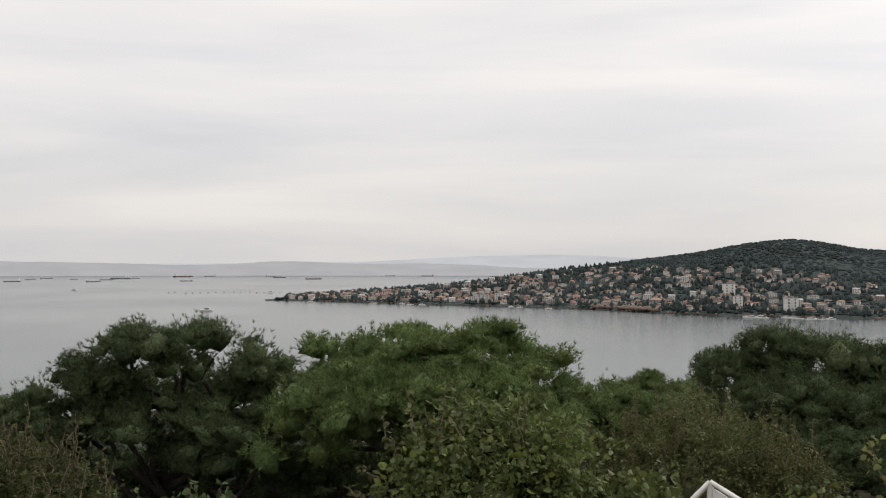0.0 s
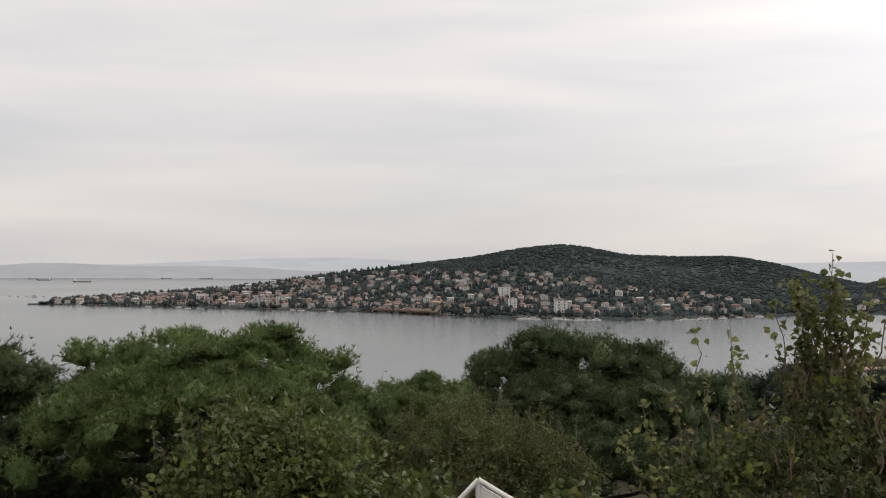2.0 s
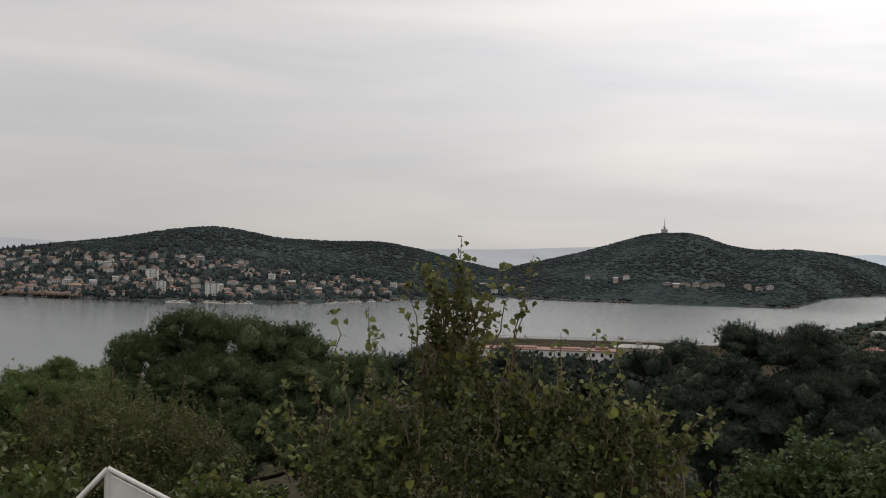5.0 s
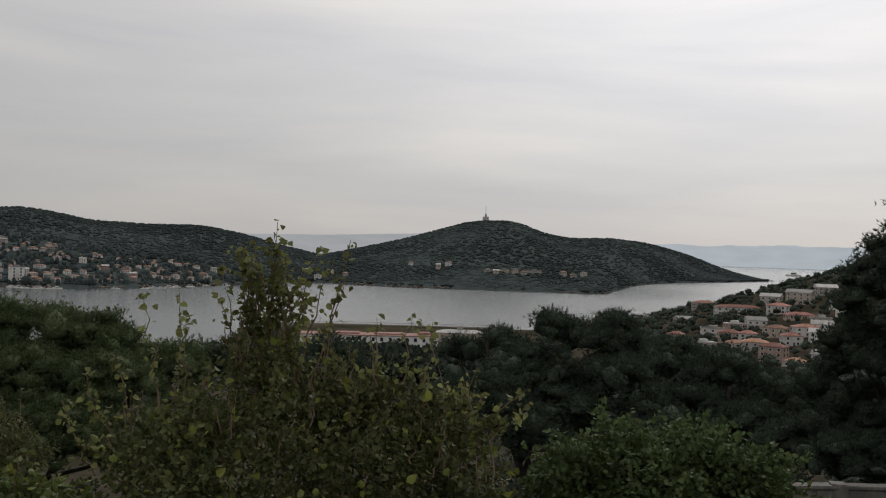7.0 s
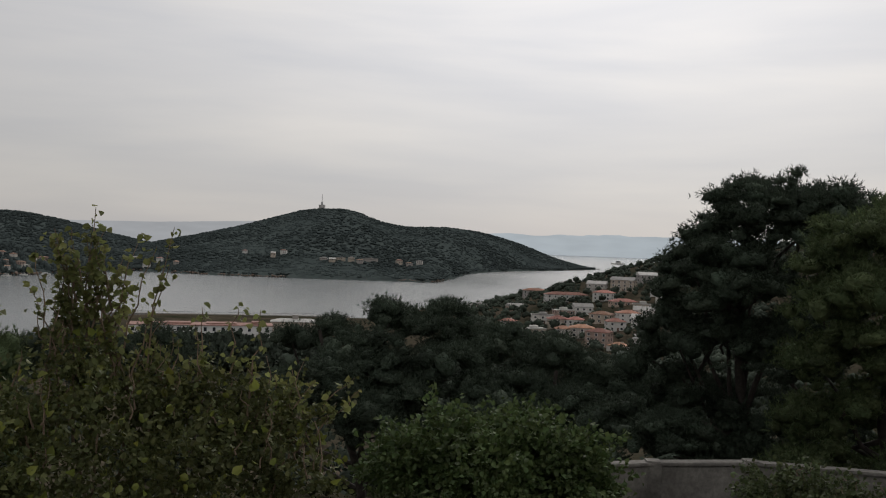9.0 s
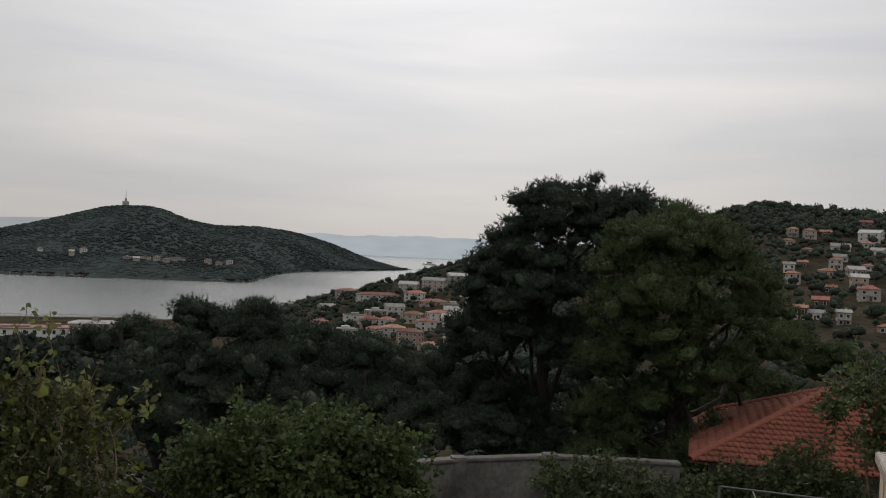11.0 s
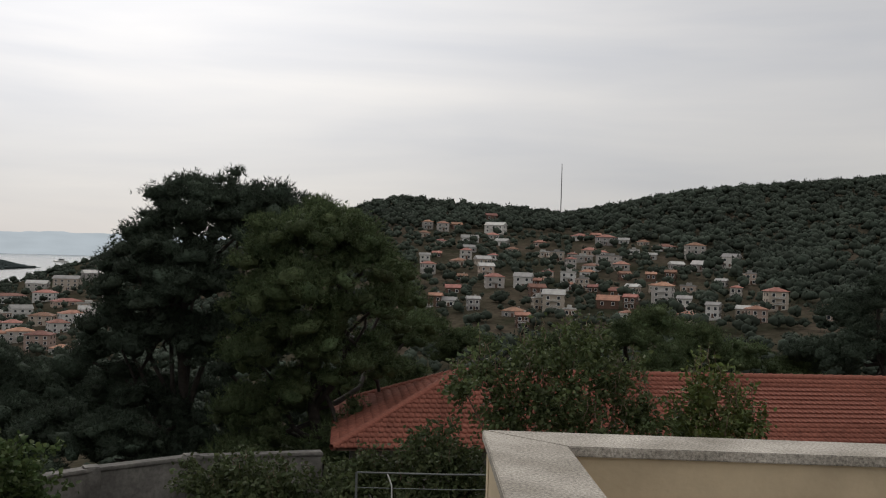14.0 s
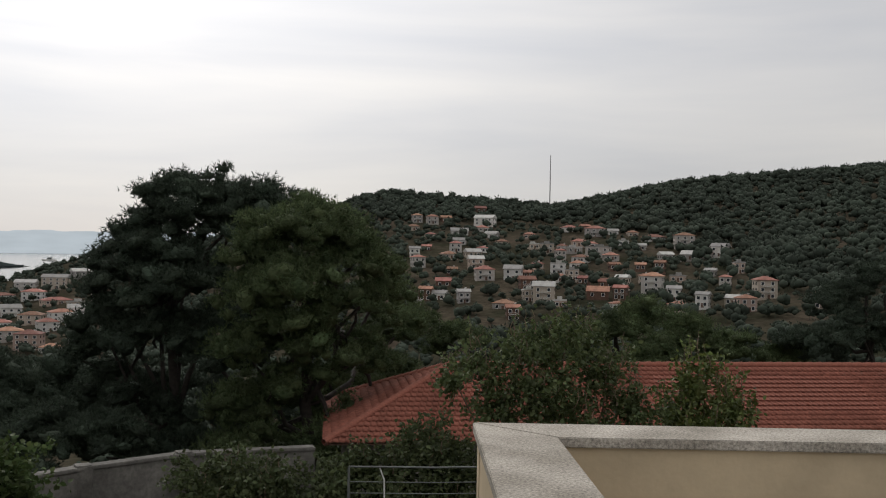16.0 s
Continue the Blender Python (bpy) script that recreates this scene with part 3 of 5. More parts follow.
HILL_LOWER = [
    (-83.5, -1.18, 20, 2, 2), (-84.0, -1.83, 26, 2, 1), (-85.7, -1.79, 24, 2, 2), (-86.5, -2.42, 21, 2, 3), (-87.5, -3.22, 29, 3, 2),
    (-86.6, -3.08, 13, 2, 0), (-85.2, -3.52, 27, 1, 1), (-85.7, -4.19, 17, 2, 3), (-89.1, -1.75, 15, 2, 0), (-90.6, -2.69, 29, 1, 3),
    (-93.7, -2.36, 27, 3, 1), (-94.9, -2.80, 18, 2, 2), (-95.1, -3.37, 21, 1, 1), (-96.5, -3.12, 17, 2, 2), (-98.8, -3.28, 23, 2, 1),
    (-99.8, -2.51, 26, 3, 1), (-102.5, -2.95, 18, 2, 1),
]
SHORE_TOWN = [
    (-49.0, -4.16, 40, 1, 1), (-51.6, -3.59, 23, 1, 0), (-53.4, -5.08, 18, 2, 1), (-54.9, -3.12, 29, 2, 1), (-56.7, -3.35, 52, 2, 1),
    (-58.5, -2.63, 23, 2, 2), (-60.0, -2.56, 29, 3, 2), (-56.6, -4.30, 23, 2, 0), (-57.7, -4.06, 23, 2, 2), (-58.8, -4.46, 26, 2, 1),
    (-60.0, -3.40, 32, 1, 1), (-59.6, -4.88, 23, 2, 1), (-56.3, -4.86, 26, 2, 1), (-58.7, -5.81, 29, 3, 1), (-61.3, -2.00, 23, 2, 2),
    (-57.7, -5.31, 29, 2, 1), (-59.8, -6.04, 23, 1, 1),
]

spread_rng = random.Random(5)
HILL_MORE = []
while len(HILL_MORE) < 52:
    az, el = spread_rng.uniform(-99, -79.5), spread_rng.uniform(-3.6, 1.7)
    if el > 1.6 - max(0.0, -az - 90) * 0.25 or any(abs(az - q[0]) < 0.6 and abs(el - q[1]) < 0.36 for q in HILL_UPPER + HILL_LOWER + HILL_MORE):
        continue
    HILL_MORE.append((round(az, 1), round(el, 2), spread_rng.choice((12, 14, 17, 20)), spread_rng.choice((1, 1, 2)), spread_rng.choice((0, 1, 1, 2, 3))))
SHORE_MORE = []
while len(SHORE_MORE) < 13:
    az, el = spread_rng.uniform(-62.5, -53), spread_rng.uniform(-5.6, -2.2)
    if el > -2.1 - max(0.0, az + 60) * 0.22 or any(abs(az - q[0]) < 0.7 and abs(el - q[1]) < 0.4 for q in SHORE_TOWN + SHORE_MORE):
        continue
    SHORE_MORE.append((round(az, 1), round(el, 2), spread_rng.choice((20, 24, 28)), spread_rng.choice((1, 2, 2)), spread_rng.choice((0, 1, 1, 1, 2))))
HOME_HOUSES = [(az, on_home(az, el), max(5.0, width * 0.001 * on_home(az, el))) for az, el, width, _, _ in HILL_UPPER + HILL_LOWER + HILL_MORE + SHORE_TOWN + SHORE_MORE]


def clear_of_houses(a, r):
    """No tree stands in a house or close before it."""
    return not any(abs(a - az) * 0.01745 * r < w / 2 + 0.5 and rh - 6 < r < rh + 6 for az, rh, w in HOME_HOUSES)


def town_a(a, k):
    """How built-up the far island is at a bearing and a share of the way up its slope."""
    top = float(np.interp(a, [-30, -26, -20, -16, -12, -7, -4, 4, 13], [0.12, 0.3, 0.42, 0.52, 0.6, 0.85, 1.0, 1.0, 1.0]))
    return k < top


rnd = random.Random(11)
FAR_PLACES = []
tries = 0
while len(FAR_PLACES) < 190 and tries < 40000:
    tries += 1
    a = rnd.uniform(-28, 12.5)
    k = rnd.uniform(0.03, 1.0)
    if not town_a(a, k) or (k > 0.3 and -24 < a < -12 and rnd.random() < 0.35) or (-14 < a < -8 and k < 0.16) or (a < -22 and rnd.random() < 0.5):
        continue
    r = shore_a(a) + (ridge_a(a) - shore_a(a)) * k * (0.9 if a > -6 else 0.8) + 8
    p = bearing(a, 0, r)
    p.z = isle_a(a, r)
    if p.z < 2 or any((p.x - q.x) ** 2 + (p.y - q.y) ** 2 < 14 ** 2 for q, _, _, _ in FAR_PLACES):
        continue
    FAR_PLACES.append((p, a, rnd.choice((0, 0, 1, 2, 3, 3, 4, 4) if rnd.random() < 0.5 else (0, 1, 2, 3, 4)), rnd.uniform(-35, 35)))
FAR_R = [(a, math.hypot(p.x, p.y)) for p, a, _, _ in FAR_PLACES]


def clear_far(a, r):
    return not any(abs(a - b) * 0.01745 * r < 7 and q - 22 < r < q + 7 for b, q in FAR_R)


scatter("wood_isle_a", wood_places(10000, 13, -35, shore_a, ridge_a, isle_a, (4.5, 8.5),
        lambda a, k: rng.random() < (0.45 if town_a(a, k) else 1.0) and clear_far(a, shore_a(a) + 6 + (ridge_a(a) - shore_a(a)) * k), rng), TINY, M_WOODS_HAZED, "dark green pine woods over the far island's hill", rng, True)
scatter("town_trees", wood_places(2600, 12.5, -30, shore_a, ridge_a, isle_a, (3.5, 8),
        lambda a, k: town_a(a, k * 0.95) and clear_far(a, shore_a(a) + 6 + (ridge_a(a) - shore_a(a)) * k), rng, 0.35), TOWN, M_WOODS_HAZED, "dark trees between the houses of the far town", rng, True)
scatter("wood_isle_b", wood_places(10000, -29, -58.3, shore_b, ridge_b, isle_b, (5, 9), lambda a, k: True, rng), TINY, M_WOODS_HAZED, "dark wooded slopes of the island with the mast", rng, True)


def home_places(n, az0, az1, r0, r1, size, keep):
    out = []
    while len(out) < n:
        a, r = rng.uniform(az1, az0), math.sqrt(rng.uniform(r0 * r0, r1 * r1))
        if not keep(a, r) or not clear_of_houses(a, r):
            continue
        p = bearing(a, 0, r)
        z, sz = home(a, r), rng.uniform(*size)
        out.append((p.x, p.y, z + sz * 0.32, sz))
    return out


def hill_keep(a, r):
    el = math.degrees(math.atan2(home(a, r) - EYE_Z, r))
    if a > -80:
        return True
    wooded = el > 1.5 + max(0.0, -a - 97) * -0.55
    return wooded or rng.random() < 0.85


scatter("wood_right_hill", home_places(5400, -62, -112, 130, 690, (2.6, 6.4), hill_keep), SMALL, M_WOODS, "dark pine woods and scrub over the near hill", rng, True)
def crest_keep(a, r):
    el = math.degrees(math.atan2(home(a, r) - EYE_Z, r))
    return el > (1.5 if a > -90 else 1.5 - (-a - 90) * 0.33) and el > -3.5


scatter("wood_hill_crest", home_places(2900, -76, -112, 300, 700, (5.0, 8.2), crest_keep), SMALL, M_WOODS, "close canopy of umbrella pines over the hill's crest", rng, True)
scatter("wood_town_spur", home_places(1900, -44, -68, 170, 680, (3.2, 6.5), lambda a, r: home(a, r) > 1.5 and (a < -50 or r < 330)), SMALL, M_WOODS, "dark trees between the houses of the shore town", rng, True)
scatter("wood_shore_slope", home_places(560, 42, -64, 75, 470, (4, 7), lambda a, r: home(a, r) > 2 and math.degrees(math.atan2(home(a, r) + 6 - EYE_Z, r)) < (-7.6 if a > -24 else -5.9)), DENSE, M_WOODS, "dark trees on the slope down to the shore", rng)


def garden_keep(a, r):
    p = bearing(a, 0, r)
    u = (p.x - 25.58) * 0.26 + (p.y - 6.9) * -0.9656
    w = (p.x - 25.58) * 0.9656 + (p.y - 6.9) * 0.26
    return not (-1.5 < u < 29 and -1.5 < w < 9) and not (p.x < 7.5 and a < -60)


# clumps added to fill the gaps with darkness; their colour carries the shade
scatter("undergrowth", home_places(420, 40, -118, 10, 30, (0.7, 1.5), garden_keep), FINE, M_LEAF_SHADE, "low undergrowth between the trees, shade put into its leaf colour", rng)
scatter("undergrowth_slope", home_places(760, 42, -112, 27, 85, (1.3, 2.9), garden_keep), DENSE, M_LEAF_SHADE, "dense undergrowth on the falling slope, shade put into its leaf colour", rng)
scatter("wood_before_hotel", home_places(150, -29, -43, 315, 385, (12.0, 15.0), lambda a, r: True), DENSE, M_WOODS, "dark trees in front of the waterfront hotel", rng)
rocks = []
for a in np.arange(12.5, -33, -0.2):
    p = bearing(a, 0, shore_a(a) + rng.uniform(1, 9))
    rocks.append((p.x, p.y, rng.uniform(0.2, 1.8), rng.uniform(1.5, 4.5)))
for a in np.arange(-34, -50, -0.16):
    p = bearing(a, 0, shore_b(a) + rng.uniform(1, 9))
    rocks.append((p.x, p.y, rng.uniform(0.2, 1.5), rng.uniform(1.5, 4)))
for _ in range(160):
    a = rng.uniform(-9.2, -5.4)
    r = shore_a(a) + rng.uniform(2, 26)
    p = bearing(a, 0, r)
    rocks.append((p.x, p.y, isle_a(a, r) + 0.5, rng.uniform(4, 8)))
scatter("shore_rocks", rocks, [(ICO_V * rng.uniform(0.35, 0.6, (len(ICO_V), 1)) * [1.3, 1.0, 0.8], ICO_F) for _ in range(6)], M_ROCK, "reddish-brown rocks along the far shores", rng)
del rocks


# ---- houses ----
def roof_bm(w, d, h, hip, over=0.45):
    bm = bmesh.new()
    x, y = w / 2 + over, d / 2 + over
    q = min(x * 0.85, y) if hip else 0.0
    lo = [bm.verts.new(c) for c in ((-x, -y, 0), (x, -y, 0), (x, y, 0), (-x, y, 0))]
    mid = [bm.verts.new((v.co.x, v.co.y, 0.16)) for v in lo]
    a, b = bm.verts.new((-x + q, 0, h)), bm.verts.new((x - q, 0, h))
    bm.faces.new(lo[::-1])
    for i in range(4):
        bm.faces.new((lo[i], lo[(i + 1) % 4], mid[(i + 1) % 4], mid[i]))
    bm.faces.new((mid[0], mid[1], b, a))
    bm.faces.new((mid[2], mid[3], a, b))
    bm.faces.new((mid[1], mid[2], b))
    bm.faces.new((mid[3], mid[0], a))
    return bm


def flat_roof_bm(w, d):
    bm = box_bm(-w / 2 - 0.25, -d / 2 - 0.25, 0, w / 2 + 0.25, d / 2 + 0.25, 0.25)
    add_box(bm, -w / 2, -d / 2, 0.25, w / 2, -d / 2 + 0.2, 0.8)
    add_box(bm, -w * 0.15, -d * 0.1, 0.25, w * 0.2, d * 0.3, 1.9)
    return bm


WINDOW_ME, SILL_ME, BALCONY_ME, CHIMNEY_ME, DOOR_ME = (None,) * 5


def shared():
    global WINDOW_ME, SILL_ME, BALCONY_ME, CHIMNEY_ME, DOOR_ME
    WINDOW_ME = bm_mesh("window", box_bm(-0.55, -0.06, -0.75, 0.55, 0.10, 0.75), M_PANE)
    SILL_ME = bm_mesh("window_frame", add_box(add_box(add_box(box_bm(-0.68, -0.12, -0.88, 0.68, 0.05, -0.74), -0.68, -0.10, 0.74, 0.68, 0.05, 0.86), -0.68, -0.10, -0.74, -0.55, 0.05, 0.74), 0.55, -0.10, -0.74, 0.68, 0.05, 0.74), M_WHITE)
    bm = box_bm(-1.9, -1.2, 0, 1.9, 0, 0.16)
    add_box(bm, -1.9, -1.2, 0.95, 1.9, -1.14, 1.02)
    for i in range(11):
        x = -1.88 + i * 0.376
        add_box(bm, x - 0.02, -1.19, 0.16, x + 0.02, -1.15, 0.96)
    BALCONY_ME = bm_mesh("balcony", bm, M_RAIL)
    CHIMNEY_ME = bm_mesh("chimney", add_box(box_bm(-0.3, -0.3, 0, 0.3, 0.3, 1.3), -0.4, -0.4, 1.3, 0.4, 0.4, 1.42), M_WALLS_PALE)
    DOOR_ME = bm_mesh("door", box_bm(-0.5, -0.05, 0, 0.5, 0.08, 2.1), M_WALLS_BROWN)


shared()


def house(w, d, floors, kind, label, wall_mat, balcony=False, frames=True, tiles=M_ROOF_FAR):
    """A small house facing -y: walls, roof, windows; kind: 0 flat, 1 terracotta hip, 2 grey gable, 3 terracotta gable."""
    base = new("house")
    tagged(base, label, "house")
    h = 2.9 * floors + 0.4
    part("wall", box_bm(-w / 2, -d / 2, -5.0, w / 2, d / 2, h), wall_mat, base)
    if kind == 0:
        part("roof", flat_roof_bm(w, d), M_ROOF_GREY, base, m=pose(0, 0, h))
    else:
        part("roof", roof_bm(w, d, min(w, d) * (0.25 if kind == 1 else 0.3), kind == 1), M_ROOF_GREY if kind == 2 else tiles, base, m=pose(0, 0, h))
        part_mesh("chimney", CHIMNEY_ME, base, pose(w * 0.2, d * 0.15, h + 0.6))
    n = max(2, int(w / 3.4))
    for fl in range(floors):
        for i in range(n):
            x = -w / 2 + w * (i + 0.5) / n
            win = part_mesh("window", WINDOW_ME, base, pose(x, -d / 2, 2.9 * fl + 1.75))
            if frames:
                part_mesh("window_frame", SILL_ME, win)
        for i in range(2 if frames else 1):
            for sgn in (-1, 1):
                part_mesh("window", WINDOW_ME, base, pose(sgn * w / 2, -d * 0.25 + i * d * 0.5, 2.9 * fl + 1.75, 0, 0, 90 * sgn))
        if balcony and fl:
            part_mesh("balcony", BALCONY_ME, base, pose(0, -d / 2, 2.9 * fl + 0.2))
    part_mesh("door", DOOR_ME, base, pose(w * 0.06, -d / 2, 0.2))
    return base


# the town on the far island
FAR_KINDS = [
    house(9, 9, 2, 1, "pale plastered house with a terracotta hipped roof", M_WALLS, frames=False, tiles=M_ROOF_DULL),
    house(11, 9, 3, 2, "plastered three-storey house with a grey roof", M_WALLS, frames=False, tiles=M_ROOF_DULL),
    house(12, 10, 3, 0, "pale flat-roofed apartment house", M_WALLS, True, frames=False, tiles=M_ROOF_DULL),
    house(8, 8, 2, 3, "small house with a gabled tile roof", M_WALLS, frames=False, tiles=M_ROOF_DULL),
    house(15, 9, 2, 1, "long plastered house with a terracotta roof", M_WALLS, frames=False, tiles=M_ROOF_DULL),
    None,
]
for p, a, kind, spin in FAR_PLACES:
    ob = copy_thing(FAR_KINDS[kind], pose(p.x, p.y, p.z, 0, 0, a + spin))
    k = 0.6 + 0.004 * abs(spin)
    ob.scale = (k * 1.08, k, k * 0.8)
    ob["group"] = "houses of the town across the strait"
HUT_V = np.array([(-4, -4, -4), (4, -4, -4), (4, 4, -4), (-4, 4, -4), (-4, -4, 4.4), (4, -4, 4.4), (4, 4, 4.4), (-4, 4, 4.4)], float)
HUT_F = np.array([(0, 1, 5), (0, 5, 4), (1, 2, 6), (1, 6, 5), (2, 3, 7), (2, 7, 6), (3, 0, 4), (3, 4, 7), (4, 5, 6), (4, 6, 7)])
LID_V = np.array([(-4.6, -4.6, 4.42), (4.6, -4.6, 4.42), (4.6, 4.6, 4.42), (-4.6, 4.6, 4.42), (-1.8, 0, 6.6), (1.8, 0, 6.6)], float)
LID_F = np.array([(0, 1, 5), (0, 5, 4), (2, 3, 4), (2, 4, 5), (1, 2, 5), (3, 0, 4), (0, 2, 1), (0, 3, 2)])
huts = []
while len(huts) < 420:
    a, k = rng.uniform(-26, 12.5), rng.uniform(0.03, 0.95)
    r = shore_a(a) + (ridge_a(a) - shore_a(a)) * k * 0.85 + 10
    z = isle_a(a, r)
    if town_a(a, k) and z > 2 and clear_far(a, r):
        p = bearing(a, 0, r)
        huts.append((p.x, p.y, z, rng.uniform(0.45, 0.85)))
for kind, mat, shapes, text in (("distant_houses", M_PLASTER_FAR, [(HUT_V, HUT_F), (HUT_V * [1.4, 1, 0.8], HUT_F)], "small pale houses packed between the trees of the far town"),
                                ("distant_house_roofs", M_ROOF_DULL, [(LID_V, LID_F), (LID_V * [1.4, 1, 0.8], LID_F)], "weathered tile roofs of the small far houses")):
    tagged(scatter(kind, huts, shapes, mat, text, np.random.default_rng(77)), category="houses")
SPECIAL = [(-16.3, 40, 5, "white flat-roofed apartment block on the shore"), (1.0, 30, 2, "pale apartment block near the shore"), (-13.0, 150, 5, "pale apartment block on the slope")]
FAR_KINDS[5] = house(10, 9, 4, 0, "tall white flat-roofed apartment house", M_WHITE, True, frames=False)
for (a, inland, kind, text), src in zip(SPECIAL, range(3)):
    r = shore_a(a) + inland
    p = bearing(a, 0, r)
    ob = copy_thing(FAR_KINDS[kind], pose(p.x, p.y, isle_a(a, r), 0, 0, a + 12))
    ob.scale = (1.3, 1.2, 1.1)
    ob["label"] = text
for i, src in enumerate(FAR_KINDS):
    a = 9.0 - i * 4.5
    r = shore_a(a) + 60
    p = bearing(a, 0, r)
    src.matrix_basis = pose(p.x, p.y, isle_a(a, r), 0, 0, a)
    src["group"] = "houses of the town across the strait"


TEXTS = {0: "flat-roofed plastered house among trees", 1: "pale plastered house with a terracotta hipped roof", 2: "white plastered house with a grey roof", 3: "brown timber-clad house with a terracotta roof"}
for rows, group in ((HILL_UPPER, "houses on the hill"), (HILL_LOWER, "houses on the hill"), (HILL_MORE, "houses on the hill"), (SHORE_TOWN, "houses of the shore town"), (SHORE_MORE, "houses of the shore town")):
    for az, el, width, floors, kind in rows:
        r = on_home(az, el)
        p = bearing(az, 0, r)
        w = max(5.0, width * 0.001 * r)
        ob = house(w, min(w, 9.0), floors, kind, TEXTS[kind], M_WALLS_BROWN if kind == 3 else rnd.choice((M_WALLS_PALE, M_WALLS)), floors > 1 and rnd.random() < 0.6)
        ob.matrix_basis = pose(p.x, p.y, home(az, r) - 0.2, 0, 0, az + rnd.uniform(-22, 22)) @ Matrix.Diagonal((0.82, 0.72, 0.62, 1) if az > -65 else (0.74, 0.7, 0.62, 1))
        ob["group"] = group

# ---- near plants ----
def wiggle(a, b, n, amount, rng):
    t = np.linspace(0, 1, n)[:, None]
    p = np.asarray(a) * (1 - t) + np.asarray(b) * t
    return p + rng.normal(size=p.shape) * amount * np.sin(t * math.pi)


def lobe_at(az, el, dist, r, up=0.75):
    return np.array(bearing(az, el, dist)[:]), np.array([r, r, r * up])


def pine(label, foot, lobes, mat, seed, puff=(0.34, 0.66), dense=1.25, size=0.2, fuzz=1.0):
    """A stone pine: trunk, limbs to every lobe of the crown, puffs of needle tufts. lobes: centre, radii."""
    rng = np.random.default_rng(seed)
    base = new("pine_tree")
    base.location = foot
    f0 = np.array(foot[:])
    mid = np.mean([c for c, _ in lobes], 0)
    top = np.array([mid[0], mid[1], max(c[2] for c, _ in lobes) - 0.3])
    trunk = wiggle(f0, top, 8, 0.18, rng) - f0
    v, f = tube(trunk, np.linspace(0.26, 0.07, 8), 9)
    part_mesh("trunk", mesh_of("trunk", v, f, M_BARK, True), base)
    pieces = []
    for c, rad in lobes:
        k = rng.integers(2, 6)
        pts = wiggle(trunk[k] + f0, c, 6, 0.22, rng) - f0
        v, f = tube(pts, np.linspace(0.11, 0.035, 6), 6)
        part_mesh("limb", mesh_of("limb", v, f, M_BARK, True), base)
        n = max(7, int(dense * 5.4 * (rad[0] * rad[1] + rad[0] * rad[2] * 2) / 1.5))
        d = ball(rng, n)
        d[:, 2] = np.where(d[:, 2] < -0.35, -d[:, 2], d[:, 2])
        uneven = np.array([1 + 0.26 * noise.noise(Vector(q * 2.6) + Vector((seed, 3, 0))) for q in d])[:, None]
        depth = np.where(rng.random((n, 1)) < 0.15, rng.uniform(0.3, 0.7, (n, 1)), rng.uniform(0.72, 1.02, (n, 1)))
        cs = c - f0 + d * rad * depth * uneven
        for q, dd in zip(cs, d):
            pr = puff[0] + (puff[1] - puff[0]) * rng.random() ** 1.6
            m = int(72 * fuzz * (pr / 0.6) ** 2) + 12
            # a bough: longest across its outward way, flat beneath
            axis = unit(np.cross(dd, rng.normal(size=3)))
            out = ball(rng, m)
            out[:, 2] = np.where(out[:, 2] < -0.3, -out[:, 2] * 0.6, out[:, 2])
            shape = np.array([pr, pr, pr * rng.uniform(0.55, 0.85)])
            along = rng.normal(size=(m, 1)) * pr * 0.3
            pos = q + axis * along + out * shape * rng.uniform(0.25, 0.9, (m, 1)) ** 0.6
            way = out * 0.7 + dd * 0.25 + np.array([0, 0, 0.35]) + rng.normal(size=(m, 3)) * 0.3
            pieces.append(tufts(pos, way, size * 0.74, rng, 6, 0.55, 0.08))
            heart = ICO_V * rng.uniform(0.7, 1.1, (len(ICO_V), 1)) * shape * 0.6
            pieces.append((q + heart + axis * (heart @ axis)[:, None] * 0.6, ICO_F))
    v, f = join(pieces)
    part_mesh("crown", mesh_of("crown", v, f, mat, True), base)
    return tagged(base, label, "tree")


